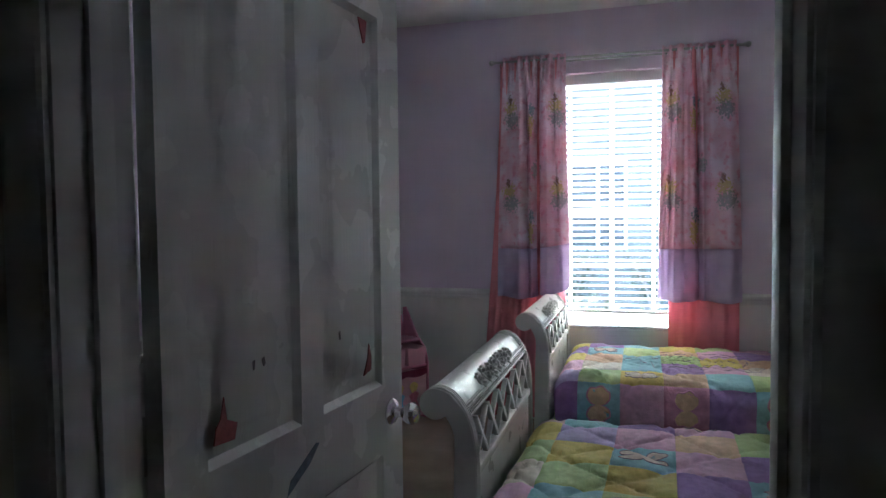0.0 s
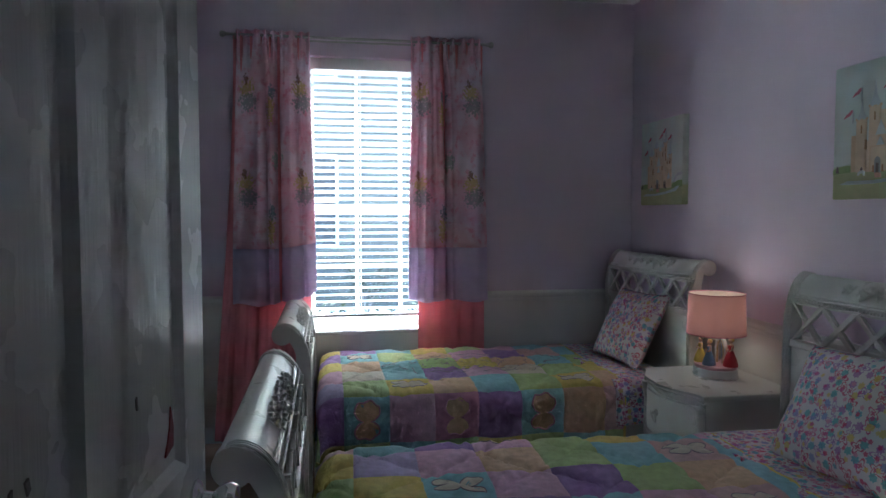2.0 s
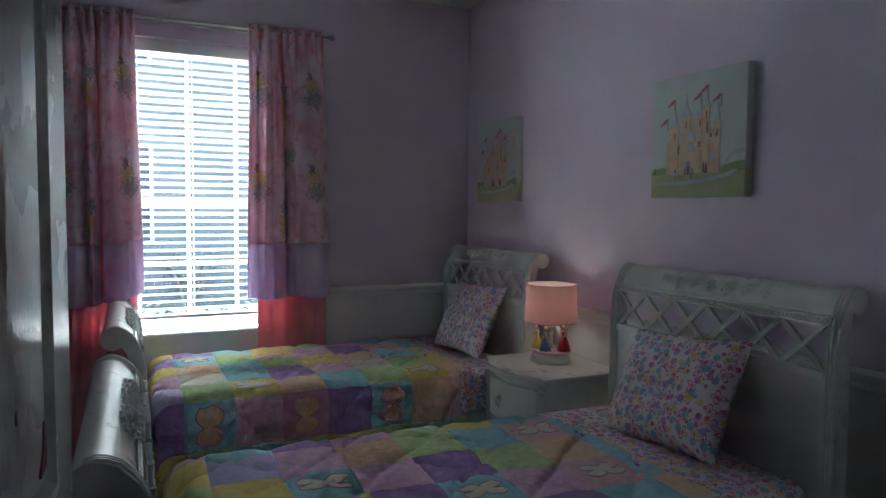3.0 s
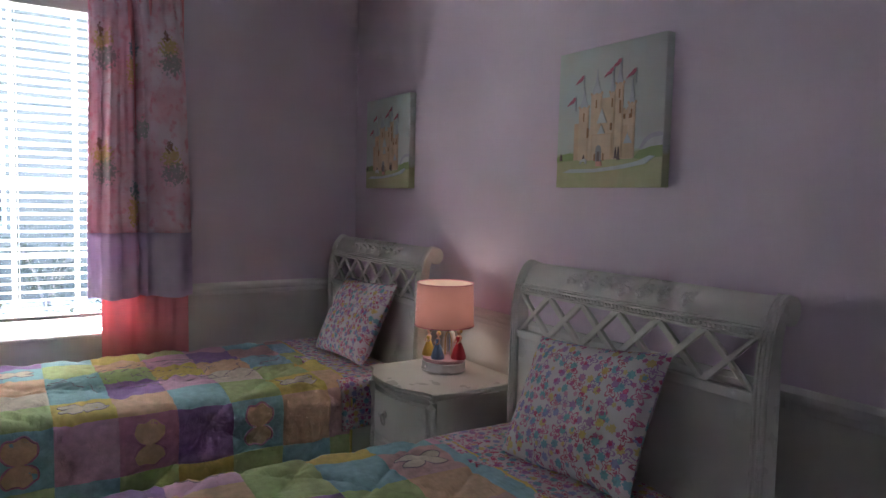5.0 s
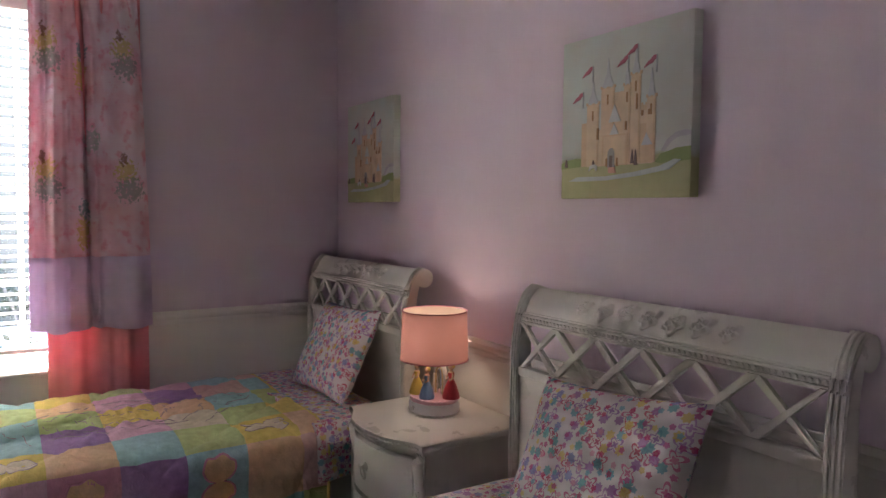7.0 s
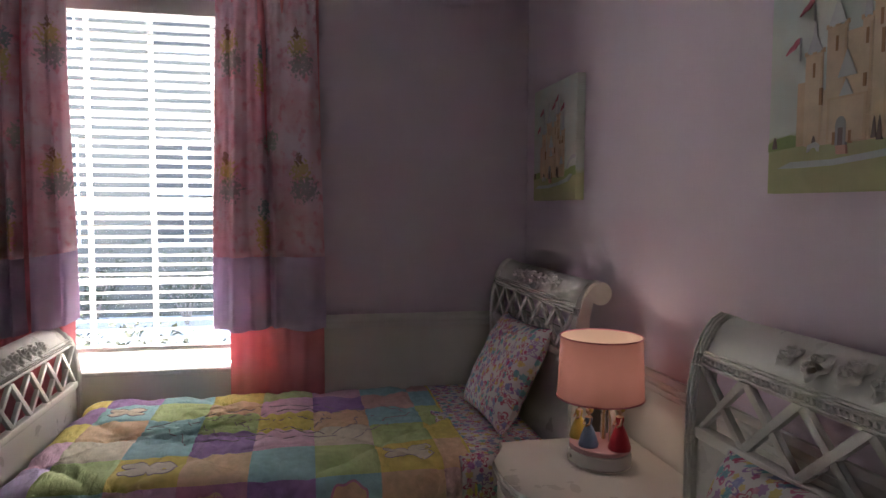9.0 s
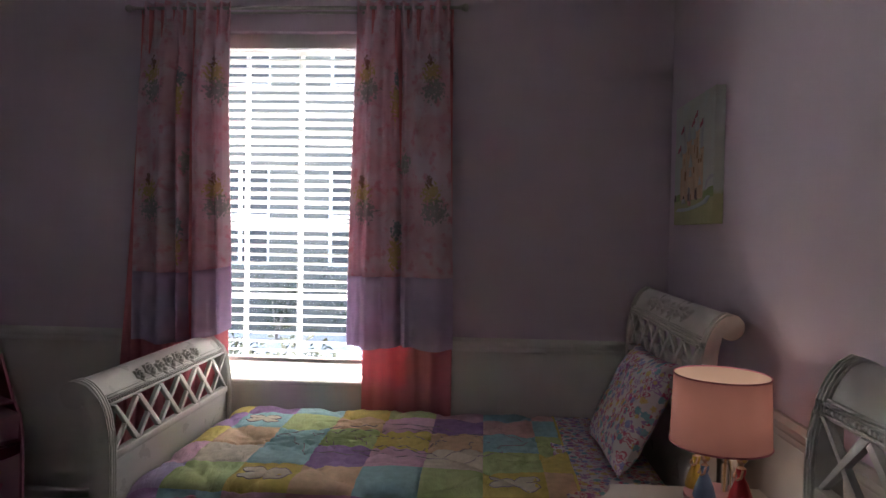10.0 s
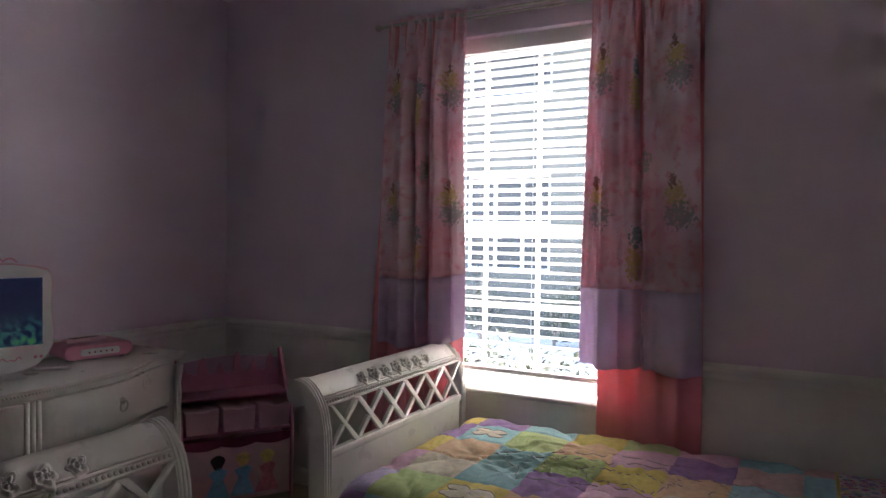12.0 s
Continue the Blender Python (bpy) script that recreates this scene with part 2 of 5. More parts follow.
def door_frame():
    e = empty("door_frame_1", pose(0, 0, 0), "white painted wooden door casing and jambs", "door frame", kind="structure")
    for x0, x1 in ((DX0 - 0.02, DX0), (DX1, DX1 + 0.02)):
        part("jamb", box(x0, x1, YD - 0.138, YD + 0.002, 0, DH, 0.002), M["trim"], e)
    part("head_jamb", box(DX0 - 0.02, DX1 + 0.02, YD - 0.138, YD + 0.002, DH, DH + 0.02, 0.002), M["trim"], e)
    part("door_stop", box(DX1 - 0.011, DX1 - 0.001, YD - 0.085, YD - 0.045, 0, DH, 0.002), M["trim"], e)
    part("door_stop", box(DX0 + 0.001, DX0 + 0.011, YD - 0.085, YD - 0.045, 0, DH, 0.002), M["trim"], e)
    prof = [(0, 0), (0, -0.011), (0.008, -0.013), (0.018, -0.008), (0.04, -0.012), (0.052, -0.018), (0.062, -0.018), (0.062, 0)]
    for y, s in ((YD - 0.136, 1), (YD, -1)):
        for x, d in ((DX0 - 0.006, -1), (DX1 + 0.006, 1)):
            out = [(x + d * a, y + s * c) for a, c in prof]
            part("casing", prism(out, 0, DH + 0.068, "z"), M["trim"], e)
        out = [(y + s * c, DH + 0.006 + a) for a, c in prof]
        part("head_casing", prism(out, DX0 - 0.006, DX1 + 0.006, "x"), M["trim"], e)
    part("strike_plate", box(DX1 - 0.0015, DX1 + 0.001, YD - 0.032, YD - 0.004, 0.90, 0.96, 0.0005), M["nickel"], e, "nickel strike plate")


door_frame()


def door_leaf():
    """Moulded four panel door. Local x runs from the hinge to the latch edge, the panelled face looks to -y."""
    W, T, H = 0.825, 0.035, 2.03
    e = empty("door_1", pose(-0.706, 0.851, 0.012, 0, 0, 84), "white four panel door with wood grain, standing open", "door", kind="structure")
    cols, rows = ((0.095, 0.365), (0.445, 0.715)), ((0.235, 0.80), (0.975, 1.875))
    bm = bmesh.new()
    xs = [0, cols[0][0], cols[0][1], cols[1][0], cols[1][1], W]
    zs = [0, rows[0][0], rows[0][1], rows[1][0], rows[1][1], H]
    for face in (-1, 1):
        y = face * T / 2
        for i in range(5):
            for k in range(5):
                x0, x1, z0, z1 = xs[i], xs[i + 1], zs[k], zs[k + 1]
                if i in (1, 3) and k in (1, 3):
                    loops = []
                    for inset, depth in ((0, 0), (0.006, 0.006), (0.014, 0.013), (0.030, 0.013), (0.052, 0.004), (0.060, 0.003)):
                        yy = y - face * depth
                        loops.append([bm.verts.new(p) for p in ((x0 + inset, yy, z0 + inset), (x1 - inset, yy, z0 + inset), (x1 - inset, yy, z1 - inset), (x0 + inset, yy, z1 - inset))])
                    for a, c in zip(loops, loops[1:]):
                        for j in range(4):
                            bm.faces.new((a[j], a[(j + 1) % 4], c[(j + 1) % 4], c[j]))
                    bm.faces.new(loops[-1])
                else:
                    bm.faces.new([bm.verts.new(p) for p in ((x0, y, z0), (x1, y, z0), (x1, y, z1), (x0, y, z1))])
    bmesh.ops.remove_doubles(bm, verts=bm.verts, dist=1e-5)
    h = T / 2
    for p in (((0, -h, 0), (0, h, 0), (0, h, H), (0, -h, H)), ((W, -h, 0), (W, h, 0), (W, h, H), (W, -h, H)), ((0, -h, 0), (W, -h, 0), (W, h, 0), (0, h, 0)), ((0, -h, H), (W, -h, H), (W, h, H), (0, h, H))):
        bm.faces.new([bm.verts.new(q) for q in p])
    bmesh.ops.remove_doubles(bm, verts=bm.verts, dist=1e-5)
    part("door_panel", bm, M["door"], e)
    for s in (-1, 1):
        k = part("door_knob", lathe([(0.001, 0), (0.033, 0), (0.033, 0.004), (0.028, 0.010), (0.014, 0.016), (0.012, 0.032), (0.020, 0.040), (0.027, 0.052), (0.028, 0.062), (0.022, 0.072), (0.001, 0.076)], 28, axis="y"), M["chrome"], e, "polished chrome door knob")
        k.matrix_basis = pose(W - 0.065, s * h, 0.897, 0, 0, 180 if s < 0 else 0)
    part("latch_plate", box(W - 0.0005, W + 0.0015, -0.0125, 0.0125, 0.867, 0.927, 0.0004), M["nickel"], e, "nickel latch plate")
    for z in (0.2, 1.0, 1.8):
        part("hinge", lathe([(0.007, 0), (0.007, 0.09)], 12, at=(-0.006, h + 0.002, z)), M["nickel"], e, "nickel hinge knuckle")
    return e


def grain_door():
    m = mat("white_door_woodgrain", (0.76, 0.75, 0.71), 0.27, vary=0.03, scale=4, grain=90, bump=0.05)
    n, l = m.node_tree.nodes, m.node_tree.links
    tc, mp, no = n.new("ShaderNodeTexCoord"), n.new("ShaderNodeMapping"), n.new("ShaderNodeTexNoise")
    mp.inputs["Scale"].default_value = (110, 110, 4)
    no.inputs["Scale"].default_value, no.inputs["Detail"].default_value, no.inputs["Distortion"].default_value = 1.0, 5, 0.6
    l.new(tc.outputs["Object"], mp.inputs[0])
    l.new(mp.outputs[0], no.inputs["Vector"])
    bp = next(x for x in n if x.type == "BUMP")
    bp.inputs["Strength"].default_value, bp.inputs["Distance"].default_value = 0.6, 0.0025
    l.new(no.outputs["Fac"], bp.inputs["Height"])
    return m


M["door"] = grain_door()
door = door_leaf()

# ---- window ----


def window_unit():
    e = empty("window_1", pose(0, 0, 0), "white vinyl single hung window with grid bars", "window", kind="structure")
    y0, y1 = YW + 0.17, YW + 0.23
    f = 0.045
    part("window_frame", box(WX0, WX0 + f, y0, y1, WZ0, WZ1, 0.004), M["vinyl"], e)
    part("window_frame", box(WX1 - f, WX1, y0, y1, WZ0, WZ1, 0.004), M["vinyl"], e)
    part("window_frame", box(WX0 + f, WX1 - f, y0, y1, WZ0 + 0.02, WZ0 + 0.075, 0.004), M["vinyl"], e)
    part("window_frame", box(WX0 + f, WX1 - f, y0, y1, WZ1 - f, WZ1, 0.004), M["vinyl"], e)
    part("meeting_rail", box(WX0 + f, WX1 - f, y0 + 0.006, y1 - 0.006, 1.395, 1.435, 0.004), M["vinyl"], e)
    cx = (WX0 + WX1) / 2 - 0.02
    for i in (-1, 0, 1):
        part("muntin", box(cx + 0.282 * i - 0.011, cx + 0.282 * i + 0.011, y0 + 0.016, y0 + 0.028, WZ0 + 0.075, 1.395, 0.002), M["vinyl"], e)
        part("muntin", box(cx + 0.282 * i - 0.011, cx + 0.282 * i + 0.011, y0 + 0.016, y0 + 0.028, 1.435, WZ1 - f, 0.002), M["vinyl"], e)
    for z in (1.06, 1.85):
        part("muntin", box(WX0 + f, WX1 - f, y0 + 0.017, y0 + 0.027, z - 0.010, z + 0.010, 0.002), M["vinyl"], e)
    for z0, z1 in ((WZ0 + 0.075, 1.395), (1.435, WZ1 - f)):
        p = part("pane", box(WX0 + f, WX1 - f, y0 + 0.032, y0 + 0.036, z0, z1), M["glass"], e)
        p.visible_shadow = False
    part("window_sill", box(WX0 + 0.001, WX1 - 0.001, YW - 0.012, y0 + 0.01, WZ0 + 0.001, WZ0 + 0.02, 0.005), M["sill"], e, "white marble window sill")


M["sill"] = mat("white_sill_marble", (0.78, 0.77, 0.75), 0.25, vary=0.06, scale=12, grain=40, bump=0.02)
window_unit()


def blind():
    e = empty("window_blind", pose((WX0 + WX1) / 2, YW + 0.085, 0), "white horizontal slat blind, half tilted open", "window blind")
    w = (WX1 - WX0) / 2 - 0.012
    part("headrail", box(-w, w, -0.03, 0.03, 2.305, 2.358, 0.004), M["blind_rail"], e)
    part("valance", box(-w - 0.004, w + 0.004, -0.042, -0.033, 2.288, 2.359, 0.003), M["slat"], e)
    n, d = 6, 0.05
    out = [(-d / 2 + d * i / n, 0.003 * (1 - (2 * i / n - 1) ** 2)) for i in range(n + 1)]
    out = out + [(a, c - 0.0028) for a, c in reversed(out)]
    me = None
    z = 0.80
    while z < 2.295:
        if me is None:
            s = part("slat", prism(out, -w, w, "x"), M["slat"], e)
            me = s.data
        else:
            s = new("slat", me)
            s.parent = e
        s.matrix_basis = pose(random.uniform(-0.002, 0.002), 0, z, -18 + random.uniform(-1.5, 1.5), random.uniform(-0.12, 0.12), 0)
        z += 0.0435
    part("bottom_rail", box(-w, w, -0.026, 0.026, 0.740, 0.762, 0.004), M["blind_rail"], e)
    for x in (-0.38, 0.0, 0.38):
        for y in (-0.027, 0.027):
            part("ladder_cord", tube([(x, y, 0.762), (x, y, 1.5), (x, y, 2.305)], 0.0012, 6), M["slat"], e)
    part("tilt_wand", tube([(-w + 0.08, -0.05, 2.28), (-w + 0.082, -0.052, 1.6), (-w + 0.08, -0.05, 1.3)], 0.004, 8), M["glass"], e, "clear plastic tilt wand")


blind()

# ---- curtains ----


def fabric_print(name):
    """Pink mottled cloth with pale clouds and small bouquet motifs, and a lilac hem band; UV in metres."""
    m = mat(name, (0.90, 0.64, 0.72), 0.85, vary=0.08, scale=7, grain=600, bump=0.3, spec=0.15, second=(0.84, 0.50, 0.60), through_light=0.2)
    n, l = m.node_tree.nodes, m.node_tree.links
    bsdf = n["Principled BSDF"]
    tr = next(x for x in n if x.type == "BSDF_TRANSLUCENT")
    uv = n.new("ShaderNodeTexCoord")
    base = next(x for x in n if x.type == "MIX")

    def mixc(a, col, fac):
        x = n.new("ShaderNodeMix")
        x.data_type = "RGBA"
        l.new(a, x.inputs["A"])
        if isinstance(col, tuple):
            x.inputs["B"].default_value = (*col, 1)
        else:
            l.new(col, x.inputs["B"])
        l.new(fac, x.inputs["Factor"])
        return x.outputs["Result"]

    def ramp(sock, a, b, hi=1.0):
        r = n.new("ShaderNodeMapRange")
        r.inputs["From Min"].default_value, r.inputs["From Max"].default_value, r.inputs["To Max"].default_value = a, b, hi
        l.new(sock, r.inputs["Value"])
        return r.outputs[0]

    def math_(op, a, b=None):
        x = n.new("ShaderNodeMath")
        x.operation = op
        for i, s in enumerate((a, b)):
            if s is None:
                continue
            if isinstance(s, (int, float)):
                x.inputs[i].default_value = s
            else:
                l.new(s, x.inputs[i])
        return x.outputs[0]

    def noise_(scale, detail=3):
        x = n.new("ShaderNodeTexNoise")
        x.inputs["Scale"].default_value, x.inputs["Detail"].default_value = scale, detail
        l.new(uv.outputs["UV"], x.inputs["Vector"])
        return x.outputs["Fac"]

    col = base.outputs["Result"]
    col = mixc(col, (0.90, 0.74, 0.82), ramp(noise_(5.5, 4), 0.46, 0.58, 0.9))
    col = mixc(col, (0.80, 0.32, 0.43), ramp(noise_(17, 5), 0.54, 0.66, 0.7))
    sep = n.new("ShaderNodeSeparateXYZ")
    l.new(uv.outputs["UV"], sep.inputs[0])
    u, v = sep.outputs[0], sep.outputs[1]
    wob = noise_(60, 4)
    for du, dv, pu, pv, ru, rv, c in ((0.10, 0.72, 0.46, 0.56, 0.06, 0.055, (0.66, 0.52, 0.16)), (0.115, 0.64, 0.46, 0.56, 0.075, 0.055, (0.34, 0.37, 0.36)), (0.30, 0.45, 0.53, 0.71, 0.035, 0.09, (0.68, 0.55, 0.16)), (0.31, 0.55, 0.53, 0.71, 0.032, 0.045, (0.22, 0.36, 0.40)), (0.085, 0.78, 0.46, 0.56, 0.022, 0.03, (0.30, 0.14, 0.10)), (0.36, 0.86, 0.61, 0.83, 0.05, 0.05, (0.45, 0.52, 0.46))):
        x = n.new("ShaderNodeMath")
        x.operation = "WRAP"
        l.new(math_("SUBTRACT", u, du), x.inputs[0])
        x.inputs[1].default_value, x.inputs[2].default_value = pu / 2, -pu / 2
        y = n.new("ShaderNodeMath")
        y.operation = "WRAP"
        l.new(math_("SUBTRACT", v, dv), y.inputs[0])
        y.inputs[1].default_value, y.inputs[2].default_value = pv / 2, -pv / 2
        d = math_("ADD", math_("POWER", math_("DIVIDE", x.outputs[0], ru), 2), math_("POWER", math_("DIVIDE", y.outputs[0], rv), 2))
        d = math_("ADD", d, math_("MULTIPLY", math_("SUBTRACT", wob, 0.5), 6.0))
        col = mixc(col, c, ramp(d, 1.1, 0.5, 0.78))
    l.new(col, bsdf.inputs["Base Color"])
    l.new(col, tr.inputs["Color"])
    return m


def cloth_panel(w_top, w_bot, z0, z1, folds, depth, seed, shift=0.0, bulge=0.05, sag=0.0, rows=None, tucks=()):
    """A hanging gathered panel centred on x = 0: folds deepen downwards. UV in metres, v from the lower hem."""
    rnd = random.Random(seed)
    nx, nz = 120, 44
    ph = [rnd.uniform(0, 6.28) for _ in range(4)]
    b = bmesh.new()
    uvl = b.loops.layers.uv.new("UVMap")
    grid = []
    length = w_top * 1.55
    for k in range(nz + 1):
        t = k / nz
        z = z1 + (z0 - z1) * t
        w = w_top + (w_bot - w_top) * smoothstep(0, 1, t)
        row = []
        for i in range(nx + 1):
            s = i / nx
            a = s * folds * 2 * math.pi
            amp = depth * (0.35 + 0.65 * smoothstep(0, 0.25, t))
            ripple = 0.018 * math.sin(a * 4.3 + ph[3] + 0.8 * math.sin(s * 13)) * (1 - smoothstep(0.03, 0.22, t))
            wavy = a + ph[0] + 0.7 * math.sin(s * 5 + ph[1])
            yy = amp * (0.8 * math.sin(wavy) + 0.34 * math.sin(2 * wavy + ph[2] + 0.8 * t) + 0.12 * math.sin(4.3 * wavy + ph[3] + 1.5 * t)) + ripple
            for at, deep, wide in tucks:
                q = (s - at - 0.03 * t) / wide
                yy += (deep * math.exp(-q * q) - 0.45 * deep * math.exp(-(q - 1.9) ** 2 / 1.4)) * smoothstep(0.02, 0.2, t)
            xx = (s - 0.5) * w + 0.010 * math.cos(a + ph[2]) * t + shift * t * t
            zz = z + (sag * max(0, s - 0.55) * t ** 3) + 0.006 * math.sin(a + 1) * t * (1 if k == nz else 0)
            row.append(b.verts.new((xx, yy - bulge * smoothstep(0, 0.3, t), zz)))
        grid.append(row)
    for k in range(*(rows or (0, nz))):
        for i in range(nx):
            f = b.faces.new((grid[k][i], grid[k + 1][i], grid[k + 1][i + 1], grid[k][i + 1]))
            f.smooth = True
            for loop, (ii, kk) in zip(f.loops, ((i, k), (i, k + 1), (i + 1, k + 1), (i + 1, k))):
                loop[uvl].uv = (ii / nx * length, (1 - kk / nz) * (z1 - z0))
    bmesh.ops.delete(b, geom=[v for v in b.verts if not v.link_faces], context="VERTS")
    return b


M["lilac_cloth"] = mat("lilac_hem_fabric", (0.78, 0.66, 0.84), 0.85, vary=0.08, scale=8, grain=600, bump=0.3, spec=0.15, second=(0.72, 0.60, 0.78), through_light=0.32)
M["print"] = fabric_print("pink_printed_curtain_fabric")
ROD_Z, ROD_Y = 2.457, YW - 0.045


def curtains():
    for x0, x1, sd, sg, tucks in ((-0.90, -0.475, 3, 0.16, ((0.38, 0.048, 0.034), (0.56, 0.038, 0.028), (0.80, 0.026, 0.025))), (0.135, 0.575, 8, 0.0, ((0.47, 0.056, 0.030), (0.14, 0.024, 0.03), (0.30, 0.020, 0.025)))):
        e = empty("curtain", pose((x0 + x1) / 2, ROD_Y, 0), "pink printed curtain with motifs and lilac hem band", "curtain", "bedroom curtains")
        args = (x1 - x0, x1 - x0 + 0.06, 0.855, ROD_Z + 0.03, 1.9, 0.036, sd)
        for nm, rows, mt, lb in (("panel", (0, 35), M["print"], ""), ("hem_band", (35, 44), M["lilac_cloth"], "plain lilac hem band")):
            c = part(nm, cloth_panel(*args, sag=sg, bulge=0.065, rows=rows, tucks=tucks), mt, e, lb)
            so = c.modifiers.new("thick", "SOLIDIFY")
            so.thickness = 0.0015
    for x0, x1, zb, sd, dx, flare, folds, deep in ((-0.93, -0.49, 0.02, 5, -0.07, 0.13, 3.6, 0.016), (0.185, 0.60, 0.50, 11, 0.0, 0.03, 1.7, 0.024)):
        c = mesh_object("coral_curtain", cloth_panel(x1 - x0 - 0.02, x1 - x0 + flare, zb, ROD_Z + 0.01, folds, deep, sd, shift=dx, bulge=0.02), M["coral"])
        so = c.modifiers.new("thick", "SOLIDIFY")
        so.thickness = 0.0012
        c.matrix_world = pose((x0 + x1) / 2, YW - 0.03, 0)
        tagged(c, "long coral red curtain hanging behind printed curtain", "curtain", "coral curtains")
    e = empty("curtain_rod", pose(-0.168, ROD_Y, ROD_Z), "silver metal double curtain rod with end knobs", "curtain rod")
    part("rod", tube([(-0.785, 0, 0), (0, 0, 0), (0.785, 0, 0)], 0.008, 12), M["nickel"], e)
    part("back_rod", tube([(-0.76, 0.022, -0.016), (0, 0.022, -0.016), (0.76, 0.022, -0.016)], 0.006, 12), M["nickel"], e)
    for s in (-1, 1):
        part("finial", lathe([(0.008, 0), (0.012, 0.004), (0.009, 0.010), (0.016, 0.020), (0.019, 0.030), (0.014, 0.042), (0.001, 0.046)], 16, axis="x"), M["nickel"], e).matrix_basis = pose(s * 0.783, 0, 0, 0, 0, 0 if s > 0 else 180)
        part("bracket", box(s * 0.735 - 0.008, s * 0.735 + 0.008, -0.004, 0.044, -0.026, -0.008, 0.003), M["nickel"], e)


curtains()

# ---- beds ----


def sleigh_face(top, reach, bottom):
    """The face over the mattress as (u, z), from the floor up to the crest of the roll; u grows outwards."""
    k = reach / 0.16
    return [(-0.010, bottom), (-0.010, top - 0.30), (-0.009, top - 0.22), (-0.005, top - 0.165), (0.004 * k, top - 0.120), (0.013 * k, top - 0.090), (0.027 * k, top - 0.060), (0.045 * k, top - 0.034), (0.066 * k, top - 0.014), (0.088 * k, top - 0.003)]


def face_u(top, reach, z):
    pts = sleigh_face(top, reach, 0.0)
    for (u0, z0), (u1, z1) in zip(pts, pts[1:]):
        if z0 <= z <= z1:
            return u0 + (u1 - u0) * (z - z0) / (z1 - z0)
    return pts[-1][0]


def sleigh_outline(top, reach, bottom=0.0, inset=0.0, cut=None):
    """Side outline of a sleigh board as (u, z): a wave crest whose head curls outwards. cut: keep what lies above that height."""
    k = reach / 0.16
    r = 0.047 * min(1.0, 0.35 + 0.65 * k)
    cu, cz = reach - r, top - r - 0.001
    left = [(u + inset, z - inset) for u, z in sleigh_face(top, reach, bottom)]
    left[0] = (left[0][0], bottom)
    arc = [(cu + (r - inset) * math.cos(radians(a)), cz + (r - inset) * math.sin(radians(a))) for a in range(92, -150, -9)]
    n = min(0.058, arc[-1][0] - 0.004)
    right = [(n, top - 0.112), (n - 0.004, top - 0.14), (n - 0.004, top - 0.20), (n, top - 0.30), (n + 0.008, bottom + 0.10), (n + 0.014, bottom)]
    if cut is not None:
        left, right = [(face_u(top, reach, cut) + inset, cut)] + [p for p in left if p[1] > cut], [p for p in right if p[1] > cut] + [(n - 0.004, cut)]
    return left + arc + right


def rose(at, r, rnd):
    """A small carved rose: one domed bloom of spiralling petals over two leaves, on a face that looks along -x."""
    bm = bmesh.new()
    nr, na = 14, 36
    ph = rnd.uniform(0, 6.28)
    rings = []
    for i in range(nr + 1):
        t = i / nr
        ring = []
        for k in range(na):
            a = 2 * math.pi * k / na
            edge = 1 + 0.16 * math.cos(5 * a + ph) + 0.45 * math.exp(-((a - 0.75 * math.pi) * 2.2) ** 2) + 0.30 * math.exp(-((a - 1.45 * math.pi) * 2.2) ** 2)
            h = r * (0.50 * (1 - t ** 2.2) + 0.12 * math.sin(15 * t + a + ph) * (1 - t) ** 0.3 + 0.10 * math.cos(5 * a + ph) * t * (1 - t) * 4)
            ring.append(bm.verts.new((at[0] - h, at[1] + r * t * edge * math.cos(a), at[2] + r * t * edge * math.sin(a))))
        rings.append(ring)
    for a, c in zip(rings, rings[1:]):
        for k in range(na):
            bm.faces.new((a[k], a[(k + 1) % na], c[(k + 1) % na], c[k]))
    bm.faces.new(rings[-1])
    bmesh.ops.remove_doubles(bm, verts=bm.verts, dist=1e-6)
    return bm


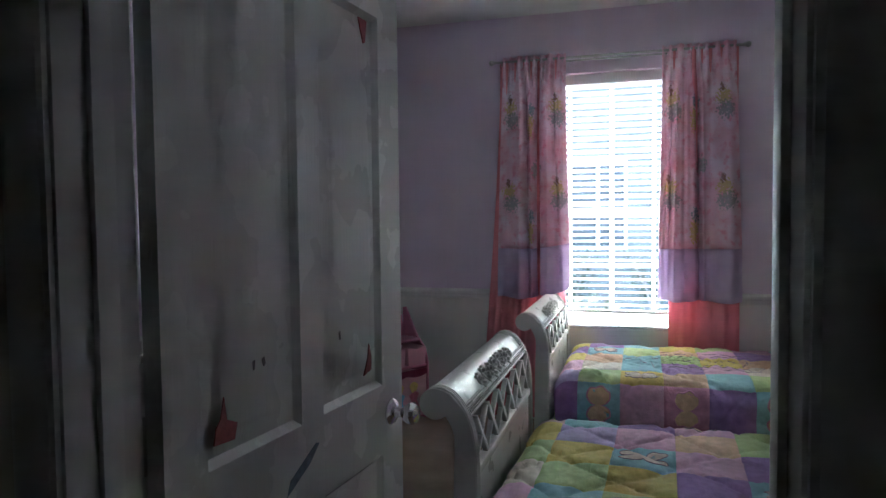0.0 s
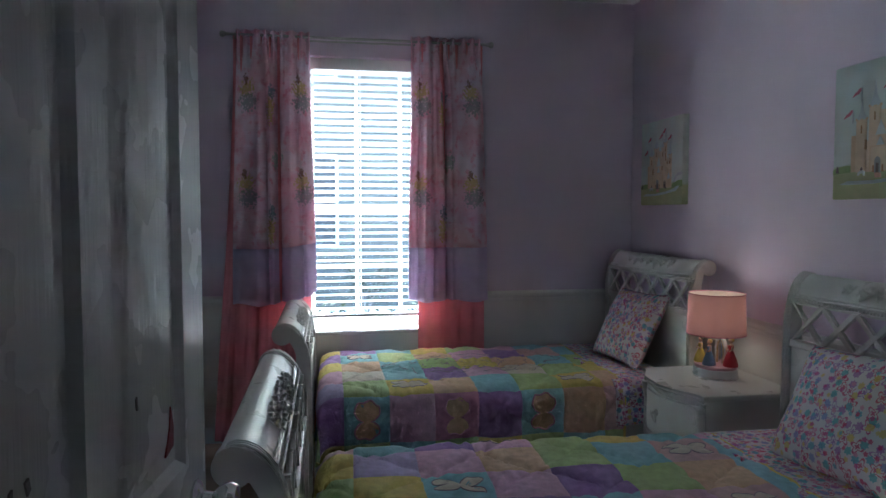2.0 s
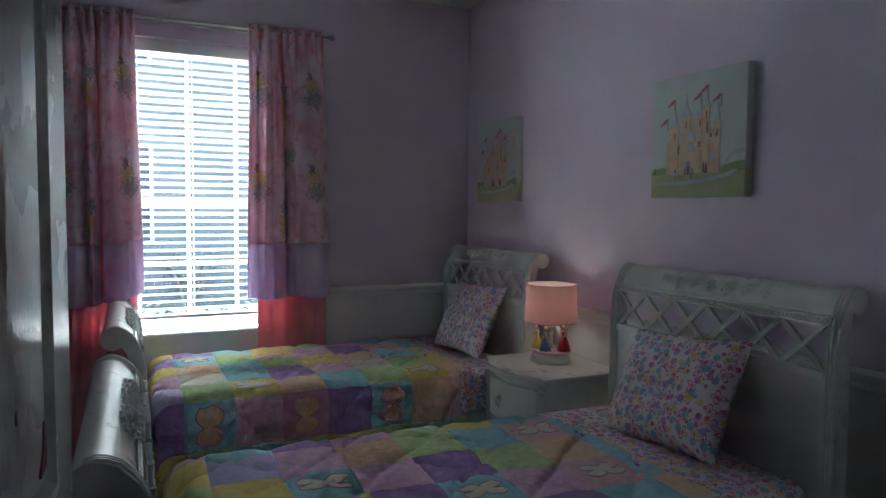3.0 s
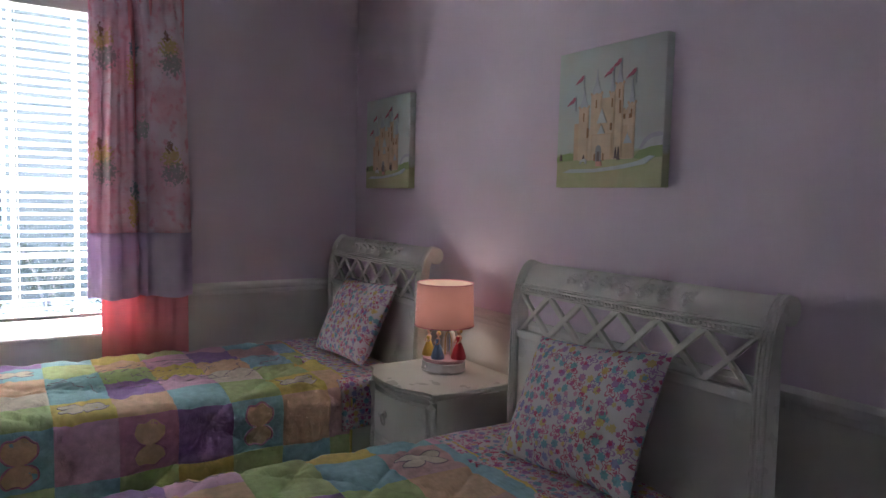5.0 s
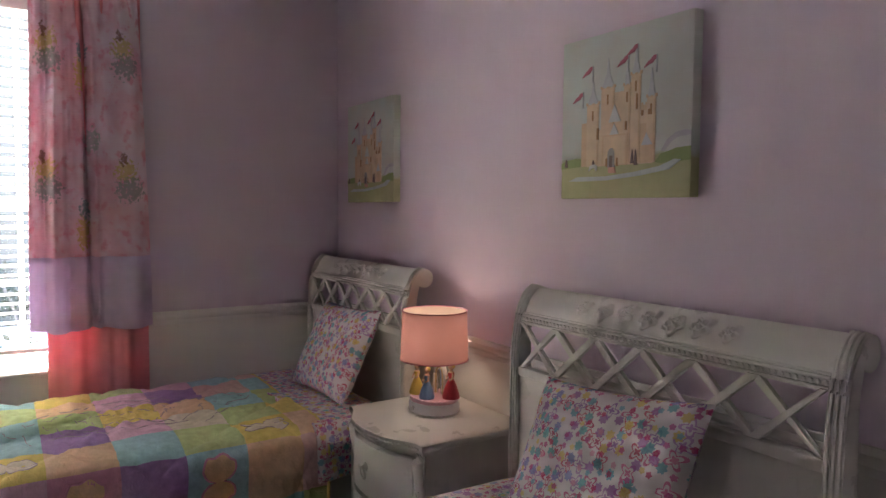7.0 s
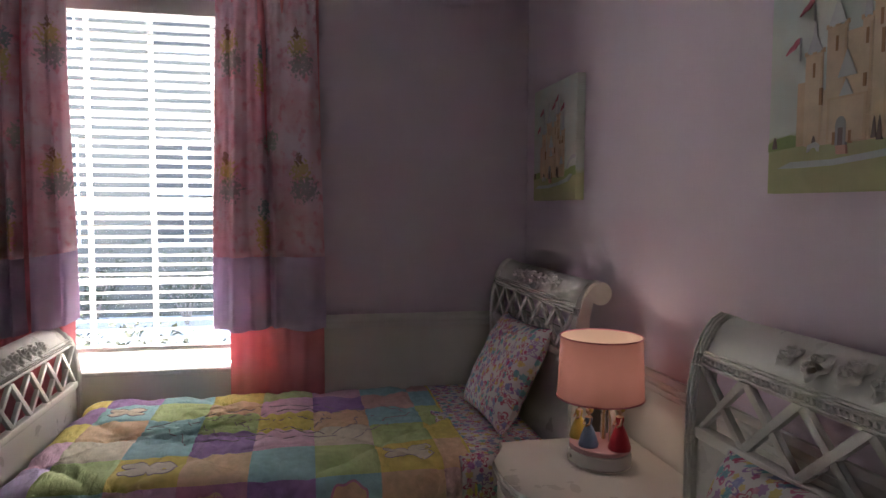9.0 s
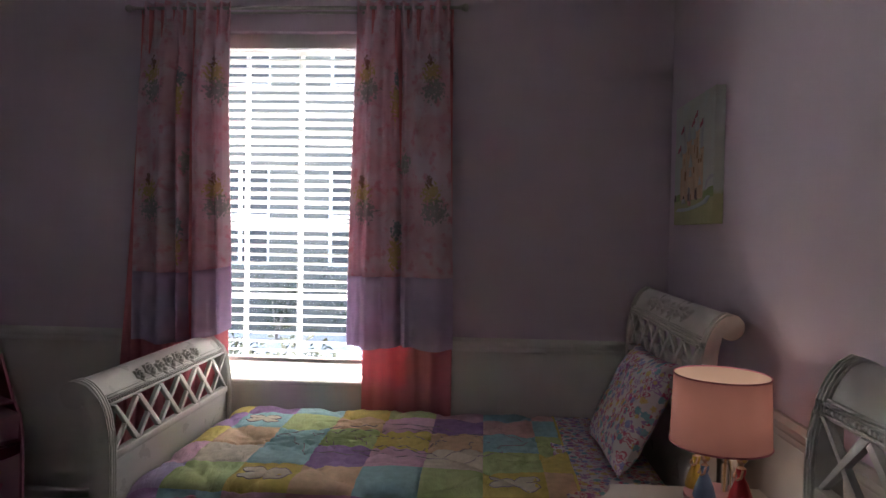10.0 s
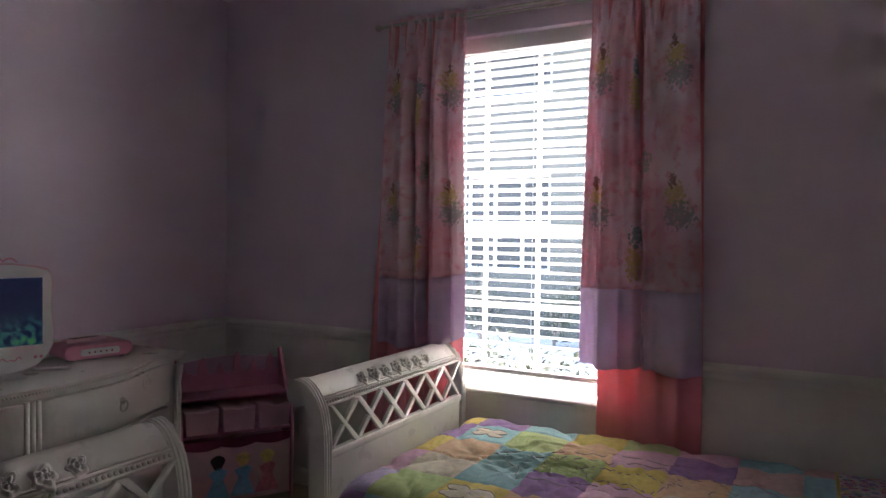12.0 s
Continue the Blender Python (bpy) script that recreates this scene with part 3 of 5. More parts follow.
def sleigh_board(name, bed, x, out, top, lat0, lat1, width, reach):
    """One end of the bed at local x; out = +1 curls towards +x."""
    e = new(name)
    e.parent = bed
    e.location = (x, 0, 0)
    hw = width / 2
    rnd = random.Random(4)

    def flip(points):
        return [(out * u, z) for u, z in points]
    for s in (-1, 1):
        y0, y1 = sorted((s * hw, s * (hw - 0.042)))
        part("post", prism(flip(sleigh_outline(top, reach)), y0, y1, "y", bevel=0.005), M["paint"], e)
        # reeded edge on the face of the post
        for k in (0.008, 0.021, 0.034):
            pts = [(out * (u - 0.0015), s * (hw - k), max(z, 0.10)) for u, z in sleigh_face(top, reach, 0.0) + [(reach - 0.052, top + 0.0005), (reach - 0.03, top - 0.006)]]
            part("reed", tube(pts, 0.0050, 6), M["paint"], e)
    iw = hw - 0.042
    # rolled top between the posts
    def rim(z, d=0.0):
        return out * (face_u(top, reach, z) + d)
    roll = sleigh_outline(top, reach, inset=0.004, cut=lat1 + 0.004)
    part("top_roll", prism(flip(roll), -iw, iw, "y"), M["paint"], e)
    part("upper_rail", box(*sorted((rim(lat1, 0.0), rim(lat1, 0.024))), -iw, iw, lat1 - 0.004, lat1 + 0.006, 0.003), M["paint"], e)
    for z, r in ((lat1 + 0.004, 0.0042), (lat1 + 0.025, 0.0048), (lat1 + 0.033, 0.0034)):
        part("lip_moulding", tube([(rim(z, 0.0), -iw, z), (rim(z, 0.0), 0, z), (rim(z, 0.0), iw, z)], r, 8), M["paint"], e)
    bead = None
    nb = 62
    for i in range(nb):
        bead = ball((rim(lat1 + 0.0145, -0.003), -iw + (i + 0.5) * 2 * iw / nb, lat1 + 0.0145), 0.0074, bead, 1, (0.8, 1, 1))
    part("bead_moulding", bead, M["paint"], e, "row of carved beads")
    part("lower_rail", box(*sorted((-out * 0.011, out * 0.020)), -iw, iw, lat0 - 0.030, lat0, 0.005), M["paint"], e)
    part("panel", box(*sorted((-out * 0.002, out * 0.018)), -iw, iw, 0.14, lat0 - 0.030), M["paint"], e)
    part("bottom_rail", box(*sorted((-out * 0.010, out * 0.026)), -iw, iw, 0.10, 0.20, 0.004), M["paint"], e)
    # crossed lattice
    n = 6
    step, h = 2 * iw / n, lat1 - lat0
    for i in range(n):
        for s in (-1, 1):
            ya, yb = -iw + i * step, -iw + (i + 1) * step
            if s < 0:
                ya, yb = yb, ya
            dy, dz = yb - ya, h
            ln = math.hypot(dy, dz)
            py, lo, hi = 0.0098 * ln / dz, lat0 - 0.004, lat1 + 0.002
            quad = [(max(-iw, min(iw, y)), z) for y, z in ((ya - py, lo), (ya + py, lo), (yb + py, hi), (yb - py, hi))]
            off = 0.0008 * s
            part("lattice_slat", prism(quad, *sorted((out * (-0.004 + off), out * (0.012 + off))), "x", bevel=0.0015), M["paint"], e)
    # carved roses along the middle of the roll, on the face over the bed
    for i in range(7):
        y = (i - 3) * 0.081
        r = 0.030 if 0 < i < 6 else 0.025
        g = rose((0, 0, 0), r, rnd)
        p = part("carved_rose", g, M["paint"], e, "carved rose ornament")
        zr = top - 0.040 + 0.003 * math.sin(2.1 * i)
        p.matrix_basis = pose(rim(zr, 0.003), y, zr, 0, 48 * out, 0) @ pose(0, 0, 0, 0, 0, 0 if out > 0 else 180)
    return e


def make_bed(m, label, skew=0.0):
    """skew: how far the foot end has been pushed sideways."""
    bed = empty("bed", m, label, "bed", "twin sleigh beds")
    W = 1.07
    sleigh_board("headboard", bed, 0.955, 1, 1.165, 0.905, 1.048, W, 0.125)
    sleigh_board("footboard", bed, -0.955, -1, 0.893, 0.650, 0.803, W, 0.162).location.y = skew
    for s in (-1, 1):
        a, b = s * 0.49 + skew, s * 0.49
        part("side_rail", prism([(-0.93, a - 0.014), (0.93, b - 0.014), (0.93, b + 0.014), (-0.93, a + 0.014)], 0.16, 0.33, "z", bevel=0.004), M["paint"], bed)
    for x in (-0.6, -0.2, 0.2, 0.6):
        part("bed_slat", box(x - 0.04, x + 0.04, -0.476 + skew * (0.93 - x) / 1.86, 0.476 + skew * (0.93 - x) / 1.86, 0.19, 0.208, 0.003), M["paint"], bed)
    return bed


BED2 = pose(0.482, 4.085, 0)
BED1 = pose(0.482, 2.316, 0)
make_bed(BED2, "white twin sleigh bed with lattice ends beside the window")
make_bed(BED1, "white twin sleigh bed with lattice ends beside the nightstand", 0.135)


def mattress(m):
    b = box(-0.915, 0.915, -0.462, 0.462, 0.21, 0.525, 0.05, seg=4)
    ob = tagged(mesh_object("mattress", b, M["mattress"]), "white twin mattress under the quilted comforter", "mattress", "mattresses")
    ob.matrix_world = m


COVER1 = pose(0.482, 2.345, 0, 0, 0, -2.0)
mattress(COVER1)
mattress(BED2)

PASTEL = {
    "q": (0.36, 0.60, 0.64), "y": (0.74, 0.62, 0.20), "v": (0.40, 0.26, 0.52), "p": (0.72, 0.46, 0.60),
    "g": (0.52, 0.64, 0.30), "o": (0.76, 0.54, 0.36), "k": (0.70, 0.48, 0.47), "l": (0.54, 0.46, 0.68), "c": (0.72, 0.65, 0.54), "r": (0.66, 0.32, 0.46),
}
QMATS = {k: mat("quilt_patch_fabric_" + n, PASTEL[k], 0.8, vary=0.14, scale=34, grain=450, bump=0.25, spec=0.2) for k, n in
         (("q", "aqua"), ("y", "yellow"), ("v", "violet"), ("p", "pink"), ("g", "green"), ("o", "peach"), ("k", "rose"), ("l", "lilac"), ("c", "cream"), ("r", "raspberry"))}


def pucker(m):
    """Adds the small wrinkles that stitching draws into padded cloth."""
    n, l = m.node_tree.nodes, m.node_tree.links
    first = next(x for x in n if x.type == "BUMP")
    tc, mp, no = n.new("ShaderNodeTexCoord"), n.new("ShaderNodeMapping"), n.new("ShaderNodeTexNoise")
    mp.inputs["Rotation"].default_value, mp.inputs["Scale"].default_value = (0, 0, 0.6), (1.0, 0.4, 1.0)
    no.inputs["Scale"].default_value, no.inputs["Detail"].default_value, no.inputs["Distortion"].default_value = 46, 3, 1.2
    l.new(tc.outputs["Object"], mp.inputs[0])
    l.new(mp.outputs[0], no.inputs["Vector"])
    b = n.new("ShaderNodeBump")
    b.inputs["Strength"].default_value, b.inputs["Distance"].default_value = 0.55, 0.007
    l.new(no.outputs["Fac"], b.inputs["Height"])
    l.new(first.outputs[0], b.inputs["Normal"])
    l.new(b.outputs[0], n["Principled BSDF"].inputs["Normal"])


for qm in QMATS.values():
    pucker(qm)
QKEYS = list(QMATS)


def bed_surface(x, y, hx0, hx1, hy, top, r):
    """Lays a flat cloth point over the mattress: past an edge it turns down round a radius r."""
    def fold(s, edge):
        over = s - (edge - r)
        if over <= 0:
            return s, 0.0
        if over < r * math.pi / 2:
            a = over / r
            return edge - r + r * math.sin(a), r * (1 - math.cos(a))
        return edge, r + over - r * math.pi / 2
    sy = 1 if y >= 0 else -1
    yy, dz = fold(abs(y), hy)
    xx, dx = x, 0.0
    if x < 0:
        xx, dx = fold(-x, -hx0)
        xx = -xx
    return xx, sy * yy, top - dz - dx


def cloth(name, m, x0, x1, half, top, pattern, cell, origin, seed, label, category, group, mats, puff=0.013, stitch=0.19, res=0.0135, radius=0.075, fhw=0.50):
    """A quilted or plain cloth over the bed: cells of the pattern take their own fabric."""
    rnd = random.Random(seed)
    off = Vector((rnd.uniform(0, 50), rnd.uniform(0, 50), 0))
    bm = bmesh.new()
    uvl = bm.loops.layers.uv.new("UVMap")
    nx, ny = int((x1 - x0) / res), int(2 * half / res)
    rows = []
    for i in range(nx + 1):
        x = x0 + (x1 - x0) * i / nx
        row = []
        for k in range(ny + 1):
            y = -half + 2 * half * k / ny
            a, c = math.pi * (x + y) / (stitch * 1.414), math.pi * (x - y) / (stitch * 1.414)
            ww = noise.noise(Vector((x * 2.2, y * 2.2, 0)) + off)
            q = min(abs(math.sin(a + ww * 0.9)), abs(math.sin(c + ww * 0.9)))
            h = puff * (min(1, q * 1.7)) ** 0.6
            h += 0.35 * puff * noise.noise(Vector((x * 24, y * 24, 0)) + off) + 0.5 * puff * noise.noise(Vector((x * 6, y * 6, 3)) + off)
            px, py, pz = bed_surface(x, y, -0.905, 0.9, fhw, top, radius)
            e = 0.002
            ax, ay, az = bed_surface(x + e, y, -0.905, 0.9, fhw, top, radius)
            bx, by, bz = bed_surface(x, y + e, -0.905, 0.9, fhw, top, radius)
            nrm = Vector((ax - px, ay - py, az - pz)).cross(Vector((bx - px, by - py, bz - pz)))
            if nrm.length < 1e-9:
                nrm = Vector((0, 0, 1))
            nrm.normalize()
            hang = max(0, top - radius - pz)
            wave = 0.012 * math.sin(x * 17 + 2 * ww + seed) * min(1, hang / 0.12)
            row.append(bm.verts.new(Vector((px, py, pz)) + nrm * (h + wave)))
        rows.append(row)
    for i in range(nx):
        for k in range(ny):
            f = bm.faces.new((rows[i][k], rows[i + 1][k], rows[i + 1][k + 1], rows[i][k + 1]))
            for loop, (ii, kk) in zip(f.loops, ((i, k), (i + 1, k), (i + 1, k + 1), (i, k + 1))):
                loop[uvl].uv = (x0 + (x1 - x0) * ii / nx, -half + 2 * half * kk / ny)
            if pattern:
                x, y = x0 + (x1 - x0) * (i + 0.5) / nx, -half + 2 * half * (k + 0.5) / ny
                ci, ck = math.floor((x - origin[0]) / cell), math.floor((y - origin[1]) / cell)
                f.material_index = QKEYS.index(pattern[ck % len(pattern)][ci % len(pattern[0])])
            f.smooth = True
    ob = mesh_object(name, bm, mats)
    so = ob.modifiers.new("thick", "SOLIDIFY")
    so.thickness, so.offset = 0.012, -1
    ob.matrix_world = m
    return tagged(ob, label, category, group)


# rows run from the side towards the door to the side towards the window; columns from foot to head, the last one wraps to the foot end
QUILT2 = ["qprvqokgv", "gyoqgyoql", "cqvpcgyop", "oqgyoqgpy", "qgopvkqov", "vqygpqkry", "vgqkrvqky"]
QUILT1 = ["pvgqkyogl", "qgoyvqogp", "gyvqpkqyc", "yqpvgoqpg", "lpogqkqoy", "qvpgyqpvk", "vgqkrvqky"]


class Cover:
    """The upper face of a quilted cover laid over a mattress, as a height map with stitched diamonds and puckers."""

    def __init__(self, seed, top, fhw, stitch, puff, radius=0.075):
        rnd = random.Random(seed)
        self.off = Vector((rnd.uniform(0, 50), rnd.uniform(0, 50), 0))
        self.seed, self.top, self.fhw, self.stitch, self.puff, self.radius = seed, top, fhw, stitch, puff, radius

    def base(self, x, y):
        return Vector(bed_surface(x, y, -0.905, 0.9, self.fhw, self.top, self.radius))

    def at(self, x, y, lift=0.0):
        p, e = self.base(x, y), 0.002
        nrm = (self.base(x + e, y) - p).cross(self.base(x, y + e) - p)
        nrm = nrm.normalized() if nrm.length > 1e-9 else Vector((0, 0, 1))
        ww = noise.noise(Vector((x * 2.2, y * 2.2, 0)) + self.off)
        st = self.stitch * 1.414
        q = min(abs(math.sin(math.pi * (x + y) / st + ww * 0.8)), abs(math.sin(math.pi * (x - y) / st + ww * 0.8)))
        h = self.puff * min(1, q * 2.8) ** 0.5
        pucker = noise.noise(Vector((x * 30 + 12 * ww, y * 11, 0)) + self.off)
        h += self.puff * (0.42 * pucker * (1 - 0.6 * q) + 0.5 * noise.noise(Vector((x * 6, y * 6, 3)) + self.off))
        dx, dy = (x + 0.05) / 0.50, (y - 0.02) / 0.22
        rad = math.hypot(dx, dy) * (1 + 0.10 * math.sin(5 * math.atan2(dy, dx)) + 0.05 * math.sin(11 * math.atan2(dy, dx)))
        if self.medallion and rad < 1.25:
            ring = abs((rad * 2.6 + 0.5) % 1.0 - 0.5) / 2.6 * 0.34
            crimp = math.sin(math.atan2(dy, dx) * 26 + 3 * ww) * math.exp(-((rad - 0.65) / 0.5) ** 2)
            h += 0.006 * crimp - 0.008 * (1 - smoothstep(0, 0.022, ring))
        seam = min(abs((x - self.cx) % self.cell), abs(self.cell - (x - self.cx) % self.cell), abs((y - self.cy) % self.cell), abs(self.cell - (y - self.cy) % self.cell))
        h -= 0.0035 * (1 - smoothstep(0, 0.012, seam))
        hang = max(0, self.top - self.radius - p.z)
        wave = 0.012 * math.sin(x * 17 + 2 * ww + self.seed) * min(1, hang / 0.12)
        return p + nrm * (h + wave + lift)


def comforter(m, x1, pattern, seed, fhw, stitch, label, motifs):
    e = empty("comforter", m, label, "comforter", "patchwork comforters")
    c = Cover(seed, 0.545, fhw, stitch, 0.018)
    c.medallion = seed == 2
    c.cell, c.cx, c.cy = 0.215, -0.793, -0.715 if seed == 2 else -0.695
    x0, half = -1.13, fhw + 0.315
    n = 24
    i0, i1 = math.floor((x0 - c.cx) / c.cell), math.ceil((x1 - c.cx) / c.cell)
    k0, k1 = math.floor((-half - c.cy) / c.cell), math.ceil((half - c.cy) / c.cell)
    for i in range(i0, i1):
        for k in range(k0, k1):
            ax, bx = max(x0, c.cx + i * c.cell), min(x1, c.cx + (i + 1) * c.cell)
            ay, by = max(-half, c.cy + k * c.cell), min(half, c.cy + (k + 1) * c.cell)
            if bx - ax < 0.004 or by - ay < 0.004:
                continue
            nx, ny = max(2, round(n * (bx - ax) / c.cell)), max(2, round(n * (by - ay) / c.cell))
            pts = [[c.at(ax + (bx - ax) * a / nx, ay + (by - ay) * b / ny) for b in range(ny + 1)] for a in range(nx + 1)]
            bm = bmesh.new()
            vs = [[bm.verts.new(p) for p in row] for row in pts]
            for a in range(nx):
                for b in range(ny):
                    bm.faces.new((vs[a][b], vs[a + 1][b], vs[a + 1][b + 1], vs[a][b + 1]))
            border = by <= c.cy + 0.002 or ay >= c.cy + 7 * c.cell
            part("border_patch" if border else "patch", bm, QMATS["gqgy"[i % 4] if border else pattern[k % len(pattern)][i % len(pattern[0])]], e)
    # piped edge all round
    edge = []
    for a in range(60):
        edge.append((x0 + (x1 - x0) * a / 60, -half))
    for a in range(50):
        edge.append((x1, -half + 2 * half * a / 50))
    for a in range(60):
        edge.append((x1 - (x1 - x0) * a / 60, half))
    for a in range(50):
        edge.append((x0, half - 2 * half * a / 50))
    part("piping", tube([c.at(x, y, -0.004) for x, y in edge], 0.007, 7, closed=True), QMATS["y"], e, "yellow piped edge")
    # stitched outline motifs
    for cx, cy, r, kind in motifs:
        line = []
        for a in [2 * math.pi * t / 64 for t in range(64)]:
            if kind == "wing":
                rr = 0.18 + 0.82 * abs(math.sin(a)) ** 0.6
                line.append((cx + 1.1 * r * rr * math.cos(a), cy + r * math.sin(a) * (1 + 0.06 * math.cos(9 * a))))
            elif kind == "oval":
                rr = 1 + 0.10 * math.sin(5 * a) + 0.05 * math.sin(11 * a + 1)
                line.append((cx + r * rr * math.cos(a), cy + 0.42 * r * rr * math.sin(a)))
            else:
                rr = 0.35 + 0.65 * abs(math.sin(2 * a)) ** 0.7
                line.append((cx + 1.25 * r * rr * math.cos(a), cy + 0.8 * r * rr * math.sin(a)))
        if kind != "oval":
            bm = bmesh.new()
            rings = [[bm.verts.new(c.at(cx + f * (x - cx), cy + f * (y - cy), 0.0012 + 0.003 * (1 - f))) for x, y in line] for f in (0.02, 0.35, 0.7, 1.0)]
            for a, b in zip(rings, rings[1:]):
                for j in range(64):
                    bm.faces.new((a[j], a[(j + 1) % 64], b[(j + 1) % 64], b[j]))
            bm.faces.new(rings[0])
            part("applique", bm, QMATS["o" if abs(cy) > 0.45 else "c"], e, "padded cloth motif sewn on a patch")
        part("stitched_motif", tube([c.at(x, y, 0.001) for x, y in line], 0.004 if kind == "wing" else 0.0016, 6, closed=True), QMATS["r"] if kind == "wing" else M["thread"], e, "stitched outline motif")
    return e


M["thread"] = mat("mauve_stitching_thread", (0.36, 0.29, 0.34), 0.7, vary=0.1)


def cell_mid(i, k, fhw):
    return -0.793 + (i + 0.5) * 0.215, -fhw - 0.215 + (k + 0.5) * 0.215


mot2 = [(*cell_mid(1, 1, 0.5), 0.085, "bow"), (*cell_mid(5, 1, 0.5), 0.085, "bow"), (*cell_mid(0, 0, 0.5), 0.085, "wing"), (*cell_mid(2, 0, 0.5), 0.085, "wing"), (*cell_mid(4, 0, 0.5), 0.085, "wing"), (-0.05, 0.02, 0.47, "oval"), (-0.05, 0.02, 0.33, "oval"), (-0.05, 0.02, 0.17, "oval"), (*cell_mid(0, 4, 0.5), 0.07, "bow")]
mot1 = [(*cell_mid(1, 3, 0.48), 0.08, "bow"), (*cell_mid(5, 4, 0.48), 0.08, "bow"), (*cell_mid(3, 2, 0.48), 0.07, "bow"), (*cell_mid(2, 5, 0.48), 0.07, "bow"), (*cell_mid(5, 2, 0.48), 0.07, "bow"), (*cell_mid(1, 1, 0.48), 0.08, "bow")]
comforter(BED2, 0.60, QUILT2, 2, 0.522, 0.40, "pastel patchwork quilted comforter over the window bed", mot2)
comforter(COVER1, 0.57, QUILT1, 7, 0.50, 0.25, "pastel patchwork quilted comforter over the nightstand bed", mot1)


def floral(name):
    """White cotton scattered with small four petal flowers and dots in pink, violet, aqua and yellow; UV in metres."""
    m = mat(name, (0.70, 0.66, 0.67), 0.8, vary=0.05, scale=10, grain=500, bump=0.3, spec=0.2)
    n, l = m.node_tree.nodes, m.node_tree.links
    bsdf = n["Principled BSDF"]
    base = next(x for x in n if x.type == "MIX")
    uv = n.new("ShaderNodeTexCoord")
    col = base.outputs["Result"]

    def math_(op, a, b=None, c=None):
        x = n.new("ShaderNodeMath")
        x.operation = op
        for i, s in enumerate((a, b, c)):
            if s is None:
                continue
            if isinstance(s, (int, float)):
                x.inputs[i].default_value = s
            else:
                l.new(s, x.inputs[i])
        return x.outputs[0]
    for scale, seed, rad, petal, ring, stops in ((19, 0.0, 0.46, 4, True, ((0.50, 0.05, 0.16), (0.32, 0.16, 0.44), (0.58, 0.10, 0.26), (0.44, 0.22, 0.48), (0.56, 0.08, 0.16))),
                                                 (22, 7.3, 0.36, 7, False, ((0.14, 0.42, 0.52), (0.26, 0.30, 0.58), (0.66, 0.52, 0.14), (0.14, 0.46, 0.50), (0.40, 0.18, 0.46))),
                                                 (27, 3.1, 0.26, 5, False, ((0.58, 0.06, 0.18), (0.20, 0.46, 0.56), (0.66, 0.30, 0.42), (0.70, 0.56, 0.20), (0.54, 0.10, 0.30)))):
        mp = n.new("ShaderNodeMapping")
        mp.inputs["Location"].default_value = (seed, seed * 0.7, 0)
        l.new(uv.outputs["UV"], mp.inputs[0])
        vo = n.new("ShaderNodeTexVoronoi")
        vo.voronoi_dimensions = "2D"
        vo.inputs["Scale"].default_value, vo.inputs["Randomness"].default_value = scale, 0.6
        l.new(mp.outputs[0], vo.inputs["Vector"])
        sc = n.new("ShaderNodeVectorMath")
        sc.operation = "SCALE"
        l.new(mp.outputs[0], sc.inputs[0])
        sc.inputs["Scale"].default_value = scale
        ps = n.new("ShaderNodeVectorMath")
        ps.operation = "SCALE"
        l.new(vo.outputs["Position"], ps.inputs[0])
        ps.inputs["Scale"].default_value = scale
        df = n.new("ShaderNodeVectorMath")
        df.operation = "SUBTRACT"
        l.new(sc.outputs[0], df.inputs[0])
        l.new(ps.outputs[0], df.inputs[1])
        sp = n.new("ShaderNodeSeparateXYZ")
        l.new(df.outputs[0], sp.inputs[0])
        ang = math_("ARCTAN2", sp.outputs[1], sp.outputs[0])
        rs = n.new("ShaderNodeSeparateColor")
        l.new(vo.outputs["Color"], rs.inputs[0])
        wave = math_("SINE", math_("MULTIPLY_ADD", ang, petal, math_("MULTIPLY", rs.outputs[1], 6.28)))
        lim = math_("MULTIPLY_ADD", wave, rad * (0.30 if ring else 0.12), rad * 0.80)
        d = vo.outputs["Distance"]
        inside = math_("LESS_THAN", d, lim)
        if ring:
            inside = math_("MULTIPLY", inside, math_("GREATER_THAN", math_("ABSOLUTE", math_("SUBTRACT", d, math_("MULTIPLY", lim, 0.55))), math_("MULTIPLY", lim, 0.16)))
        keep = math_("MULTIPLY", inside, math_("GREATER_THAN", rs.outputs[2], 0.10))
        rp = n.new("ShaderNodeValToRGB")
        rp.color_ramp.interpolation = "CONSTANT"
        while len(rp.color_ramp.elements) < 5:
            rp.color_ramp.elements.new(0.5)
        for i, c in enumerate(stops):
            rp.color_ramp.elements[i].position = i * 0.2
            rp.color_ramp.elements[i].color = (*c, 1)
        l.new(rs.outputs[0], rp.inputs[0])
        x = n.new("ShaderNodeMix")
        x.data_type = "RGBA"
        l.new(col, x.inputs["A"])
        l.new(rp.outputs[0], x.inputs["B"])
        l.new(math_("MULTIPLY", keep, 0.8), x.inputs["Factor"])
        col = x.outputs["Result"]
    l.new(col, bsdf.inputs["Base Color"])
    return m


M["floral"] = floral("floral_cotton")
cloth("bed_sheet", BED2, 0.555, 0.90, 0.715, 0.556, None, 1, (0, 0), 12, "white floral cotton sheet folded over the comforter", "sheet", "floral sheets", [M["floral"]], puff=0.003, stitch=0.5, res=0.02, radius=0.08, fhw=0.534)
cloth("bed_sheet", COVER1, 0.53, 0.90, 0.715, 0.556, None, 1, (0, 0), 15, "white floral cotton sheet folded over the comforter", "sheet", "floral sheets", [M["floral"]], puff=0.003, stitch=0.5, res=0.02, radius=0.08, fhw=0.512)


